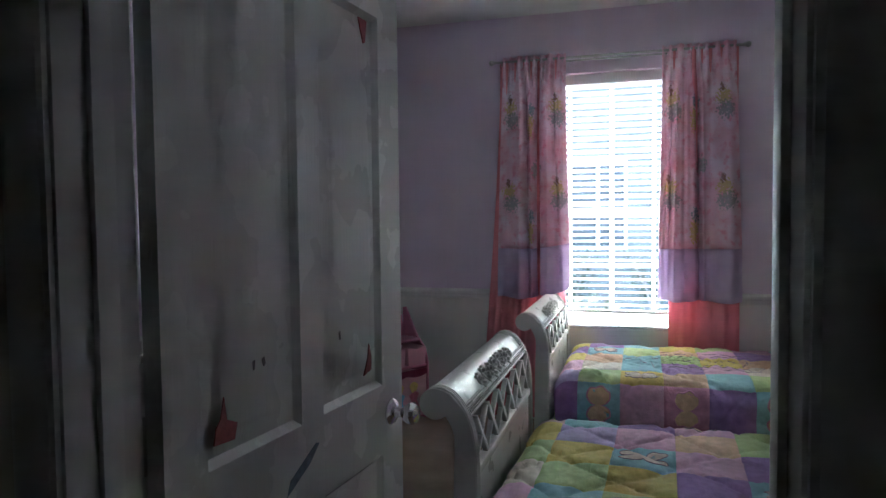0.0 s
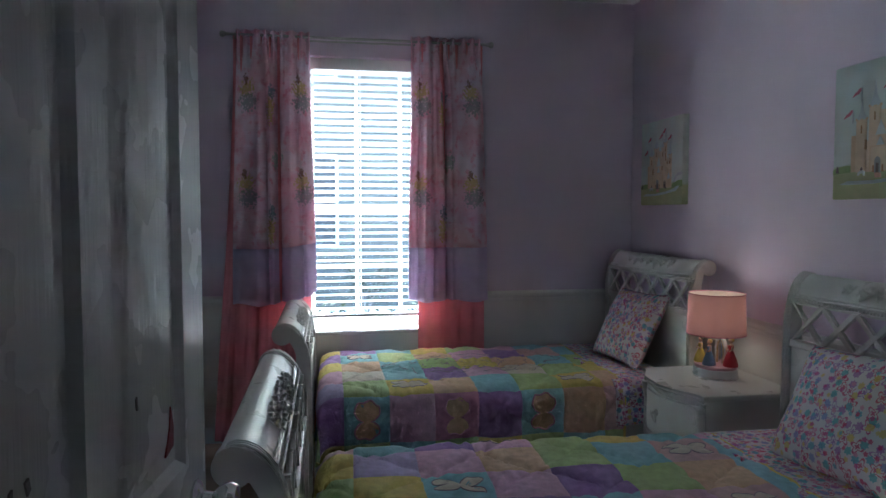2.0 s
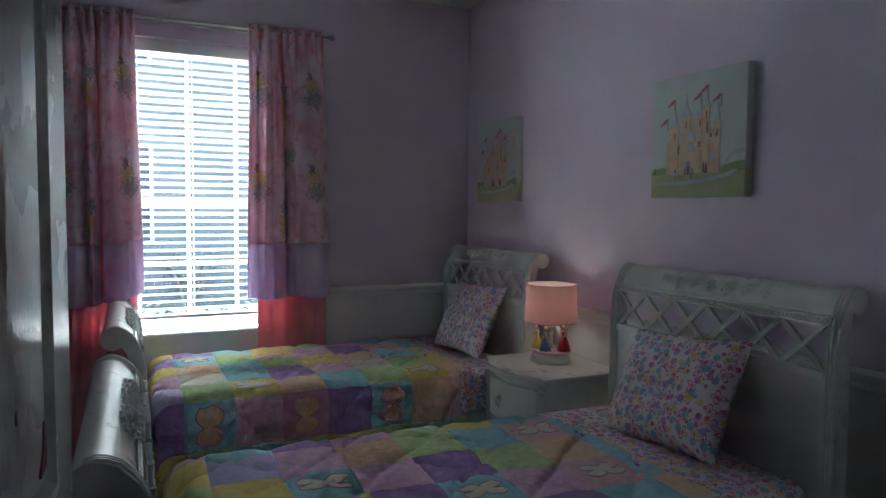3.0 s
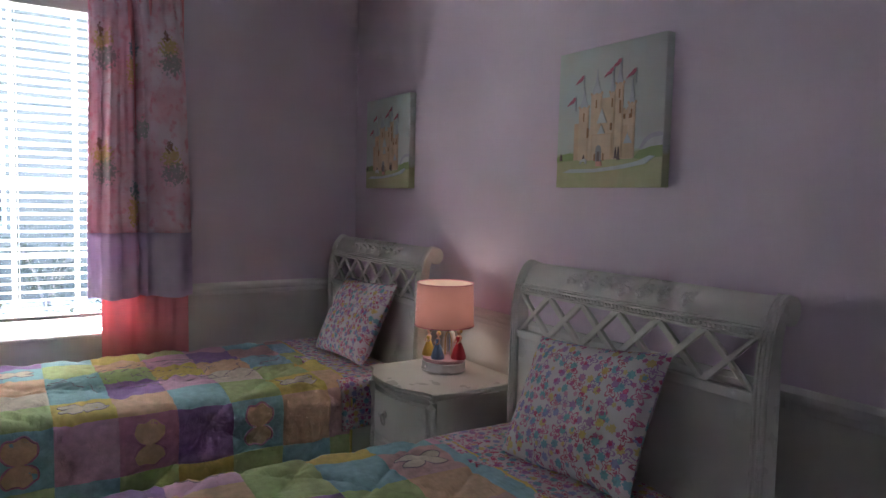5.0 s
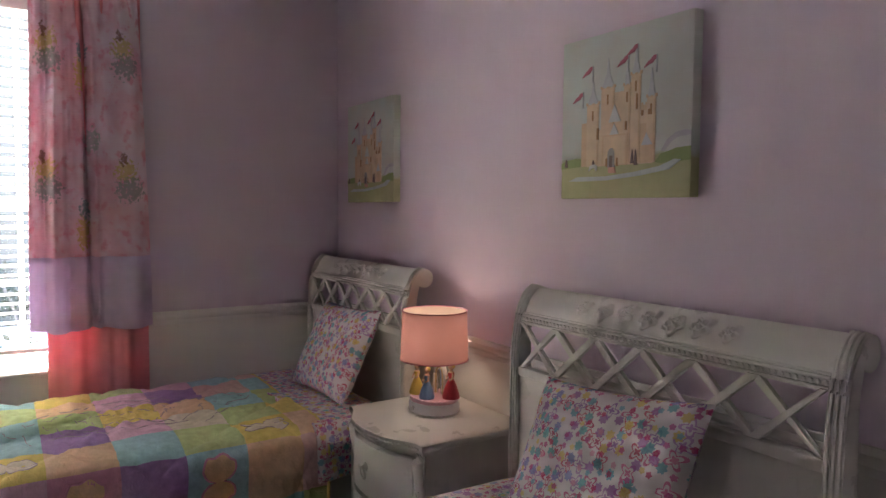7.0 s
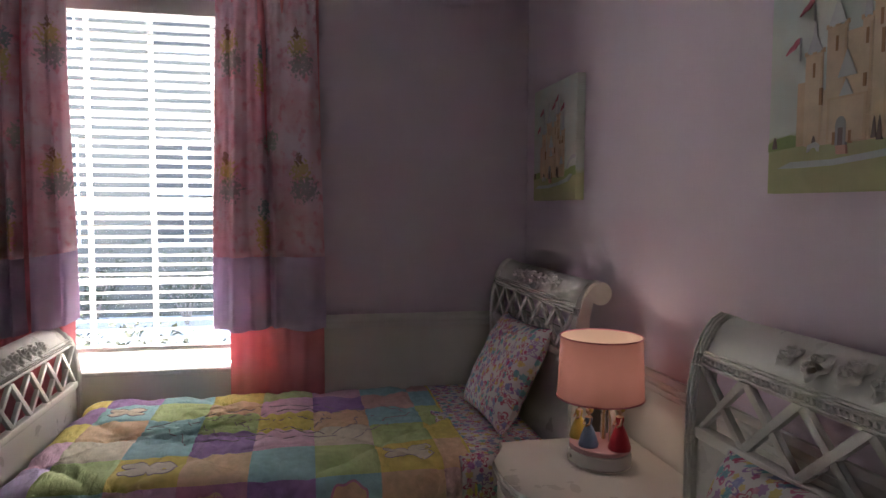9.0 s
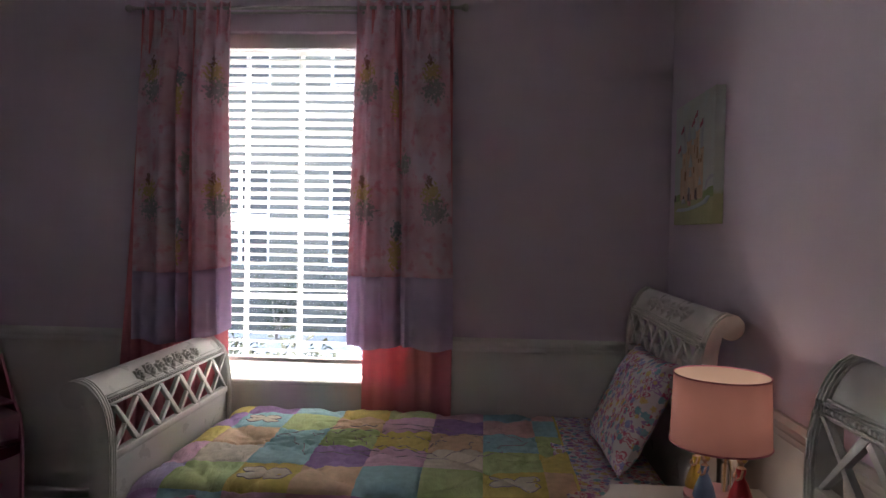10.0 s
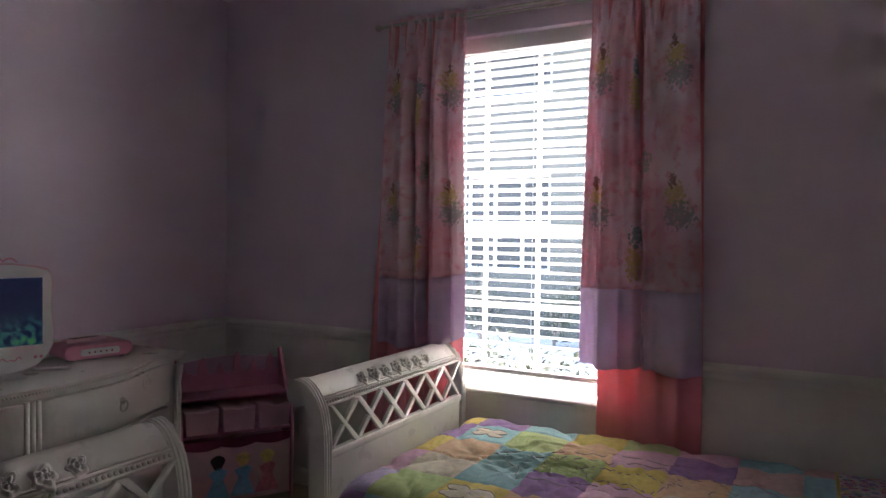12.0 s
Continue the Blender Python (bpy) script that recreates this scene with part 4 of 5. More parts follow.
def pillow(m, seed, label):
    w, h, d = 0.57, 0.445, 0.064
    rnd = random.Random(seed)
    off = Vector((rnd.uniform(0, 20), rnd.uniform(0, 20), 0))
    bm = bmesh.new()
    uvl = bm.loops.layers.uv.new("UVMap")
    n = 36
    for side in (1, -1):
        grid = []
        for i in range(n + 1):
            row = []
            for k in range(n + 1):
                u, v = 2 * i / n - 1, 2 * k / n - 1
                pu, pv = u * (1 - 0.07 * (1 - v * v) * abs(u)), v * (1 - 0.07 * (1 - u * u) * abs(v))
                z = d * ((1 - u ** 4) * (1 - v ** 4)) ** 0.55
                z += 0.010 * noise.noise(Vector((u * 2.5, v * 2.5, side)) + off) * (1 - max(abs(u), abs(v)) ** 4)
                z += 0.005 * noise.noise(Vector((u * 7, v * 7, side)) + off) * (1 - max(abs(u), abs(v)) ** 6)
                row.append(bm.verts.new((pu * w / 2, pv * h / 2, side * z)))
            grid.append(row)
        for i in range(n):
            for k in range(n):
                f = bm.faces.new((grid[i][k], grid[i + 1][k], grid[i + 1][k + 1], grid[i][k + 1]))
                f.smooth = True
                for loop, (ii, kk) in zip(f.loops, ((i, k), (i + 1, k), (i + 1, k + 1), (i, k + 1))):
                    loop[uvl].uv = (ii / n * w + seed, kk / n * h + side)
    bmesh.ops.remove_doubles(bm, verts=bm.verts, dist=1e-4)
    ob = mesh_object("pillow", bm, M["floral"])
    ob.matrix_world = m
    return tagged(ob, label, "pillow", "floral pillows")


# leaning on the headboards: local x runs across the bed, local z looks towards the foot
def lean(x, y, z, back, turn, roll=0):
    return Matrix.Translation((x, y, z)) @ pose(0, 0, 0, 0, 0, turn) @ Matrix(((0, math.sin(radians(back)), -math.cos(radians(back)), 0), (-1, 0, 0, 0), (0, math.cos(radians(back)), math.sin(radians(back)), 0), (0, 0, 0, 1))) @ pose(0, 0, 0, 0, 0, roll)


pillow(lean(1.285, 2.315, 0.748, 28, -2, 6), 1, "floral printed pillow leaning on the nightstand bed headboard")
pillow(lean(1.322, 4.035, 0.758, 27, 0, 2), 4, "floral printed pillow leaning on the window bed headboard")

# ---- nightstand and dresser ----


def plan(y, half, edge, mid):
    """Depth of the serpentine front: square corners, then an ogee out to the bow."""
    t = 1 - min(1, abs(y) / half)
    return edge + (mid - edge) * (0.75 * smoothstep(0.07, 0.62, t) + 0.25 * smoothstep(0.3, 1.0, t))


def case_piece(e, half, edge, mid, height, cols, rows, foot):
    """Bow fronted chest: local back at x = 0, front towards -x, centred on y = 0."""
    def outline(grow, n=40):
        hw = half + grow
        ys = [-hw + 2 * hw * i / n for i in range(n + 1)]
        return [(0.0, -hw)] + [(-(plan(y, hw, edge, mid) + grow), y) for y in ys] + [(0.0, hw)]
    top_t = 0.024
    part("body", prism(outline(-0.036), foot, height - top_t - 0.012, "z"), M["paint"], e)
    part("top", prism(outline(0.0), height - top_t, height, "z", bevel=0.007), M["paint"], e, "bow fronted top with moulded edge")
    part("cornice", prism(outline(-0.010), height - top_t - 0.012, height - top_t, "z"), M["paint"], e)
    beads = None
    n = int(2 * half / 0.013)
    for i in range(n):
        y = -half + 0.02 + (2 * half - 0.04) * (i + 0.5) / n
        beads = ball((-(plan(y, half, edge, mid) + 0.001), y, height - 0.015), 0.0066, beads, 1)
    part("rope_moulding", beads, M["paint"], e, "carved rope moulding under the top")
    part("apron", prism(outline(-0.014), foot, foot + 0.05, "z", bevel=0.004), M["paint"], e)
    for s in (-1, 1):
        y = s * (half - 0.035)
        x = -(plan(half - 0.035, half, edge, mid) - 0.018)
        pil = tube([(x, y, foot), (x - 0.006, y, foot + 0.06), (x + 0.003, y, foot + 0.14), (x - 0.003, y, (foot + height) / 2), (x + 0.004, y, height - 0.20), (x - 0.008, y, height - 0.11), (x - 0.012, y, height - 0.06), (x - 0.004, y, height - 0.036)], [0.015, 0.019, 0.013, 0.015, 0.013, 0.018, 0.021, 0.015], 10)
        part("corner_post", pil, M["paint"], e, "carved scrolled corner post")
        for d in (-0.010, 0.010):
            part("reed", tube([(x - 0.013, y + d, foot + 0.1), (x - 0.014, y + d, height - 0.16)], 0.004, 6), M["paint"], e)
        for bx in (x + 0.006, -0.05):
            part("foot", lathe([(0.016, 0), (0.022, 0.02), (0.030, foot * 0.7), (0.034, foot)], 14, at=(bx, s * (half - 0.045), 0)), M["paint"], e)
    for ci, (y0, y1) in enumerate(cols):
        for z0, z1 in rows:
            n = 18
            ys = [y0 + (y1 - y0) * i / n for i in range(n + 1)]
            f = [(-(plan(y, half, edge, mid) - 0.010), y) for y in ys]
            b = [(-(plan(y, half, edge, mid) - 0.040), y) for y in reversed(ys)]
            d = part("drawer", prism(f + b, z0, z1, "z", bevel=0.005), M["paint"], e)
            ym = (y0 + y1) / 2
            hs = [ym] if (y1 - y0) < 0.55 or len(cols) == 2 else [ym - 0.2, ym + 0.2]
            for y in hs:
                x, z = -(plan(y, half, edge, mid) - 0.010), (z0 + z1) / 2 + 0.012
                part("handle_plate", lathe([(0.016, 0), (0.016, 0.004), (0.007, 0.009), (0.006, 0.016), (0.001, 0.018)], 14, axis="x"), M["pull"], d, "pewter handle plate").matrix_basis = pose(x, y, z, 0, 0, 180)
                ring = [(x - 0.012 - 0.004 * math.sin(a), y + 0.017 * math.cos(a), z - 0.020 + 0.024 * math.sin(a)) for a in [2 * math.pi * i / 20 for i in range(20)]]
                part("ring_pull", tube(ring, 0.0032, 6, closed=True), M["pull"], d, "pewter ring pull")
    for (a, b) in zip(cols, cols[1:]):
        y = (a[1] + b[0]) / 2
        x = -(plan(y, half, edge, mid) - 0.014)
        for d in (-0.022, 0.0, 0.022):
            part("reed", tube([(x, y + d, foot + 0.02), (x, y + d, height - 0.045)], 0.011, 8), M["paint"], e)


M["pull"] = mat("pewter_pull", (0.62, 0.60, 0.56), 0.35, 1.0, vary=0.15, scale=40)
ns = empty("nightstand", pose(1.605, 3.234, 0), "white bow fronted nightstand with two drawers", "nightstand")
case_piece(ns, 0.277, 0.455, 0.53, 0.64, [(-0.215, 0.215)], [(0.395, 0.580), (0.185, 0.375)], 0.10)
dr = empty("dresser", pose(-2.085, 3.225, 0, 0, 0, 180), "white bow fronted dresser with ring pulls", "dresser")
case_piece(dr, 0.80, 0.385, 0.575, 0.82, [(-0.712, 0.014), (0.077, 0.712)], [(0.588, 0.768), (0.365, 0.566), (0.135, 0.343)], 0.09)

# ---- lamp ----
M["shade"] = mat("pink_lamp_shade_fabric", (0.86, 0.55, 0.56), 0.85, vary=0.05, scale=12, grain=700, bump=0.3, spec=0.1, through_light=0.45)
M["shade_in"] = mat("cream_shade_lining", (0.88, 0.80, 0.70), 0.8, vary=0.03, through_light=0.5)
M["pinkpl"] = mat("pink_moulded_plastic", (0.74, 0.30, 0.42), 0.35, vary=0.06, scale=20, grain=200, bump=0.03)
M["palepink"] = mat("pale_pink_plastic", (0.70, 0.42, 0.48), 0.35, vary=0.05, scale=20, bump=0.03)
M["white_pl"] = mat("white_plastic", (0.75, 0.74, 0.74), 0.3, vary=0.03, bump=0.02)
M["gold"] = mat("pale_gold_trim", (0.62, 0.50, 0.30), 0.35, 0.5, vary=0.1)
for nm, c in (("yellow", (0.65, 0.48, 0.10)), ("blue", (0.20, 0.34, 0.58)), ("red", (0.55, 0.05, 0.08)), ("skin", (0.62, 0.42, 0.32)), ("dark", (0.06, 0.04, 0.03)), ("blond", (0.60, 0.42, 0.14))):
    M["fig_" + nm] = mat("painted_resin_" + nm, c, 0.35, vary=0.08, scale=40, bump=0.03)


def lamp():
    e = empty("table_lamp", pose(1.405, 3.287, 0.64), "lit table lamp with pink drum shade and figurine base", "table lamp")

    def oval(r, n=36):
        return [(r * 0.86 * math.cos(2 * math.pi * i / n), r * 1.0 * math.sin(2 * math.pi * i / n)) for i in range(n)]
    part("base", prism(oval(0.108), 0.004, 0.045, "z", bevel=0.006), M["white_pl"], e)
    part("base_rim", prism(oval(0.111), 0.0, 0.008, "z", bevel=0.002), M["chrome"], e, "chrome rim")
    part("base_top", prism(oval(0.104), 0.045, 0.060, "z", bevel=0.005), M["palepink"], e, "pale pink platform")
    part("base_button", ball((-0.0935, 0.0, 0.024), 0.007, None, 2, (0.5, 1, 1)), M["chrome"], e)
    arch = [(0.028, -0.036, 0.056), (0.028, -0.036, 0.12)] + [(0.028, -0.036 * math.cos(a), 0.135 + 0.045 * math.sin(a)) for a in [math.pi * i / 12 for i in range(13)]] + [(0.028, 0.036, 0.12), (0.028, 0.036, 0.056)]
    part("arch", tube(arch, 0.009, 8), M["white_pl"], e, "white arch with gold edge")
    inner = [(0.024, p[1] * 0.72, 0.056 + (p[2] - 0.056) * 0.9) for p in arch]
    part("arch_trim", tube(inner, 0.004, 6), M["gold"], e)
    part("pole", tube([(0.034, 0, 0.05), (0.034, 0, 0.15), (0.010, 0, 0.20), (0, 0, 0.26)], 0.006, 8), M["chrome"], e)
    part("bulb_socket", lathe([(0.016, 0.175), (0.018, 0.20), (0.016, 0.235), (0.012, 0.238)], 16), M["white_pl"], e)
    prof_o = [(0.131, 0.202), (0.1305, 0.23), (0.127, 0.32), (0.1245, 0.390)]
    seg = 56
    for nm, dr_, mt, lb in (("shade", 0.0, "shade", "pink fabric drum shade"), ("shade_lining", -0.002, "shade_in", "cream shade lining")):
        b = bmesh.new()
        rings = [[b.verts.new(((r + dr_) * math.cos(2 * math.pi * i / seg), (r + dr_) * math.sin(2 * math.pi * i / seg), h)) for i in range(seg)] for r, h in prof_o]
        for a, c in zip(rings, rings[1:]):
            for i in range(seg):
                b.faces.new((a[i], a[(i + 1) % seg], c[(i + 1) % seg], c[i]))
        part(nm, b, M[mt], e, lb)
    for r, h in ((0.1312, 0.203), (0.1247, 0.389)):
        part("shade_trim", tube([(r * math.cos(a), r * math.sin(a), h) for a in [2 * math.pi * i / 56 for i in range(56)]], 0.0026, 6, closed=True), M["pinkpl"], e, "rose binding")
    for a in (0.3, 2.4, 4.5):
        part("shade_spoke", tube([(0.0, 0, 0.24), (0.124 * math.cos(a), 0.124 * math.sin(a), 0.356)], 0.0015, 6), M["chrome"], e)
    for (x, y), dress, hair, s in (((-0.044, 0.056), "yellow", "dark", 1.12), ((-0.046, -0.022), "blue", "blond", 1.12), ((0.032, -0.070), "red", "blond", 1.26)):
        f = lathe([(0.001, 0), (0.026, 0.0), (0.027, 0.006), (0.021, 0.028), (0.012, 0.050), (0.007, 0.060), (0.010, 0.070), (0.010, 0.078), (0.004, 0.083), (0.004, 0.087), (0.001, 0.089)], 18)
        for fc in f.faces:
            fc.material_index = 0 if fc.calc_center_median().z < 0.079 else 1
        hd = ball((0, 0, 0.095), 0.0095, None, 2, (1, 1, 1.1))
        merge(f, hd, 1)
        hr = ball((0.003, 0, 0.098), 0.0105, None, 2, (0.9, 1.05, 1.0))
        merge(f, hr, 2)
        for sd in (-1, 1):
            merge(f, tube([(0, sd * 0.009, 0.076), (-0.006, sd * 0.015, 0.062), (-0.012, sd * 0.008, 0.056)], 0.003, 6), 1)
        for v in f.verts:
            v.co *= s
        ob = tagged(mesh_object("figurine", f, [M["fig_" + dress], M["fig_skin"], M["fig_" + hair]]), f"small painted resin figurine in {dress} gown on lamp", "figurine", "lamp figurines")
        ob.matrix_world = pose(1.405 + x, 3.287 + y, 0.64 + 0.0605)
    return e


lamp()

# ---- castle canvases ----
for nm, c in (("wall", (0.76, 0.60, 0.44)), ("wall2", (0.72, 0.54, 0.37)), ("roof", (0.60, 0.62, 0.64)), ("flag", (0.56, 0.20, 0.26)), ("dark", (0.24, 0.18, 0.17)), ("river", (0.58, 0.64, 0.64)), ("bush", (0.34, 0.42, 0.20)), ("path", (0.70, 0.42, 0.34)), ("hill", (0.58, 0.56, 0.60)), ("mist", (0.68, 0.69, 0.67)), ("gate", (0.40, 0.38, 0.38)), ("slit", (0.46, 0.26, 0.15))):
    M["art_" + nm] = mat("acrylic_paint_" + nm, c, 0.7, vary=0.13, scale=22, grain=240, bump=0.4, spec=0.2)


def canvas_face():
    m = mat("painted_canvas_sky_and_lawn", (0.60, 0.69, 0.68), 0.75, vary=0.08, scale=9, grain=700, bump=0.6, spec=0.2, second=(0.74, 0.71, 0.65))
    n, l = m.node_tree.nodes, m.node_tree.links
    tc = n.new("ShaderNodeTexCoord")
    sep = n.new("ShaderNodeSeparateXYZ")
    l.new(tc.outputs["Object"], sep.inputs[0])
    no = n.new("ShaderNodeTexNoise")
    no.inputs["Scale"].default_value = 14
    l.new(tc.outputs["Object"], no.inputs["Vector"])
    ad = n.new("ShaderNodeMath")
    ad.operation = "MULTIPLY_ADD"
    ad.inputs[1].default_value = 0.05
    l.new(no.outputs["Fac"], ad.inputs[0])
    l.new(sep.outputs[2], ad.inputs[2])
    mr = n.new("ShaderNodeMapRange")
    mr.inputs["From Min"].default_value, mr.inputs["From Max"].default_value = -0.096, -0.112
    l.new(ad.outputs[0], mr.inputs["Value"])
    gr = n.new("ShaderNodeMix")
    gr.data_type = "RGBA"
    gr.inputs["A"].default_value, gr.inputs["B"].default_value = (0.42, 0.46, 0.24, 1), (0.60, 0.58, 0.36, 1)
    l.new(no.outputs["Fac"], gr.inputs["Factor"])
    mx = n.new("ShaderNodeMix")
    mx.data_type = "RGBA"
    base = next(x for x in n if x.type == "MIX")
    l.new(base.outputs["Result"], mx.inputs["A"])
    l.new(gr.outputs["Result"], mx.inputs["B"])
    l.new(mr.outputs[0], mx.inputs["Factor"])
    l.new(mx.outputs["Result"], n["Principled BSDF"].inputs["Base Color"])
    return m


M["canvas"] = canvas_face()


def castle_canvas(m, label):
    """Local: the painted face looks to -x, the picture's right is -y, up is z; 0.505 m square."""
    e = empty("canvas_painting", m, label, "painting", "castle paintings")
    h = 0.2525
    part("canvas", box(-0.038, 0.0, -h, h, -h, h, 0.003), M["canvas"], e)
    mats = ["wall", "wall2", "roof", "flag", "dark", "river", "bush", "path", "hill", "mist", "gate", "slit"]
    art = bmesh.new()
    count = [0]

    def shape(points, key):
        count[0] += 1
        d = 0.0384 + 0.00006 * count[0]
        out = [(-(px - 0.5) * 0.505, (0.5 - py) * 0.505) for px, py in points]
        merge(art, prism(out, -d, -0.0375, "x"), mats.index(key))

    def rect(x0, x1, y0, y1, key):
        shape([(x0, y0), (x1, y0), (x1, y1), (x0, y1)], key)

    def crenel(x0, x1, y, n, key):
        w = (x1 - x0) / (2 * n - 1)
        for i in range(n):
            rect(x0 + 2 * i * w, x0 + (2 * i + 1) * w, y - 0.014, y + 0.004, key)
    shape([(0.80, 0.74), (0.84, 0.68), (0.90, 0.645), (0.96, 0.635), (0.999, 0.645), (0.999, 0.75)], "hill")
    shape([(0.83, 0.74), (0.87, 0.695), (0.92, 0.67), (0.999, 0.665), (0.999, 0.75)], "mist")
    shape([(0.76, 0.80), (0.80, 0.755), (0.85, 0.745), (0.90, 0.73), (0.999, 0.725), (0.999, 0.80), (0.80, 0.81)], "bush")
    shape([(0.001, 0.775), (0.06, 0.755), (0.14, 0.745), (0.19, 0.755), (0.19, 0.80), (0.001, 0.81)], "bush")
    rect(0.18, 0.24, 0.53, 0.80, "wall2")
    rect(0.23, 0.745, 0.58, 0.805, "wall")
    rect(0.345, 0.645, 0.37, 0.60, "wall")
    rect(0.56, 0.745, 0.47, 0.80, "wall2")
    crenel(0.56, 0.70, 0.47, 5, "wall2")
    rect(0.58, 0.70, 0.50, 0.575, "wall")
    for x0, x1, y, cap in ((0.225, 0.325, 0.42, 0.27), (0.345, 0.45, 0.335, 0.155), (0.525, 0.575, 0.34, 0.20), (0.58, 0.65, 0.285, 0.13), (0.70, 0.76, 0.43, 0.27)):
        rect(x0, x1, y, 0.80, "wall")
        crenel(x0 - 0.008, x1 + 0.008, y, 3, "wall2")
        xm = (x0 + x1) / 2
        shape([(x0 + 0.006, y - 0.006), (xm - 0.012, (y + cap) / 2), (xm, cap), (xm + 0.012, (y + cap) / 2), (x1 - 0.006, y - 0.006)], "roof")
        rect(xm - 0.007, xm + 0.007, y + 0.04, y + 0.10, "slit")
        rect(x1 - 0.014, x1 - 0.002, y + 0.02, 0.79, "wall2")
    shape([(0.41, 0.545), (0.455, 0.44), (0.505, 0.545)], "mist")
    shape([(0.42, 0.62), (0.455, 0.555), (0.49, 0.62)], "mist")
    rect(0.36, 0.56, 0.62, 0.805, "wall2")
    rect(0.375, 0.545, 0.63, 0.80, "wall")
    shape([(0.665, 0.70), (0.70, 0.63), (0.745, 0.70)], "roof")
    rect(0.67, 0.745, 0.70, 0.80, "wall2")
    for fx, fy in ((0.19, 0.335), (0.27, 0.185), (0.555, 0.165), (0.625, 0.115), (0.76, 0.20)):
        rect(fx - 0.001, fx + 0.002, fy, fy + 0.10, "roof")
        shape([(fx, fy), (fx - 0.022, fy + 0.004), (fx - 0.040, fy + 0.022), (fx - 0.058, fy + 0.030), (fx - 0.088, fy + 0.060), (fx - 0.052, fy + 0.046), (fx - 0.030, fy + 0.042), (fx - 0.014, fy + 0.024), (fx, fy + 0.026)], "flag")
    arc = [(0.437 + 0.027 * math.cos(a), 0.735 - 0.035 * math.sin(a)) for a in [math.pi * i / 10 for i in range(11)]]
    shape(arc + [(0.410, 0.815), (0.464, 0.815)], "gate")
    rect(0.424, 0.450, 0.745, 0.815, "dark")
    for x, y, h in ((0.315, 0.57, 0.07), (0.54, 0.55, 0.05), (0.62, 0.40, 0.09), (0.66, 0.50, 0.03), (0.71, 0.50, 0.03), (0.395, 0.76, 0.05), (0.478, 0.76, 0.05)):
        rect(x, x + 0.013, y, y + h, "slit")
    for x, y, h in ((0.05, 0.80, 0.05), (0.29, 0.81, 0.045), (0.60, 0.80, 0.08), (0.625, 0.81, 0.09)):
        shape([(x - 0.012, y), (x - 0.006, y - h * 0.6), (x, y - h), (x + 0.007, y - h * 0.6), (x + 0.012, y)], "dark")
    shape([(0.255, 0.83), (0.26, 0.80), (0.30, 0.79), (0.32, 0.80), (0.315, 0.83), (0.30, 0.81), (0.27, 0.815)], "mist")
    shape([(0.415, 0.815), (0.465, 0.815), (0.47, 0.85), (0.42, 0.85)], "path")
    shape([(0.08, 0.89), (0.16, 0.865), (0.40, 0.868), (0.62, 0.85), (0.80, 0.825), (0.90, 0.79), (0.94, 0.795), (0.86, 0.845), (0.66, 0.872), (0.40, 0.892), (0.18, 0.893)], "river")
    part("painted_castle", art, [M["art_" + k] for k in mats], e, "painted pale orange castle with red pennants", smooth=False)


castle_canvas(pose(XR - 0.001, 2.533, 1.708), "square canvas painting of castle above the nightstand bed")
castle_canvas(pose(XR - 0.001, 4.19, 1.705), "square canvas painting of castle above the window bed")

# ---- television, disc player, remote ----


def screen_material():
    m = bpy.data.materials.new("lit_screen_picture")
    m.use_nodes = True
    n, l = m.node_tree.nodes, m.node_tree.links
    b = n["Principled BSDF"]
    b.inputs["Base Color"].default_value, b.inputs["Roughness"].default_value = (0.02, 0.02, 0.025, 1), 0.15
    tc, no, sep = n.new("ShaderNodeTexCoord"), n.new("ShaderNodeTexNoise"), n.new("ShaderNodeSeparateXYZ")
    no.inputs["Scale"].default_value, no.inputs["Detail"].default_value = 38, 5
    l.new(tc.outputs["Object"], no.inputs["Vector"])
    l.new(tc.outputs["Object"], sep.inputs[0])
    mr = n.new("ShaderNodeMapRange")
    mr.inputs["From Min"].default_value, mr.inputs["From Max"].default_value = 0.26, 0.14
    l.new(sep.outputs[2], mr.inputs["Value"])
    mu = n.new("ShaderNodeMath")
    mu.operation = "MULTIPLY"
    l.new(mr.outputs[0], mu.inputs[0])
    r2 = n.new("ShaderNodeMapRange")
    r2.inputs["From Min"].default_value, r2.inputs["From Max"].default_value = 0.45, 0.62
    l.new(no.outputs["Fac"], r2.inputs["Value"])
    l.new(r2.outputs[0], mu.inputs[1])
    ramp = n.new("ShaderNodeValToRGB")
    ramp.color_ramp.elements[0].color = (0.02, 0.03, 0.08, 1)
    ramp.color_ramp.elements[1].color = (0.10, 0.35, 0.12, 1)
    x = ramp.color_ramp.elements.new(0.4)
    x.color = (0.05, 0.16, 0.20, 1)
    l.new(mu.outputs[0], ramp.inputs[0])
    l.new(ramp.outputs[0], b.inputs["Emission Color"])
    b.inputs["Emission Strength"].default_value = 0.014
    return m


M["screen"] = screen_material()


def rounded(w, h, r, n=6, lift=0.0):
    pts = []
    for cx, cz, a0 in ((w / 2 - r, h - r, 0), (-w / 2 + r, h - r, 90), (-w / 2 + r, r, 180), (w / 2 - r, r, 270)):
        for i in range(n + 1):
            a = radians(a0 + 90 * i / n)
            pts.append((cx + r * math.cos(a), cz + r * math.sin(a) + lift))
    return pts


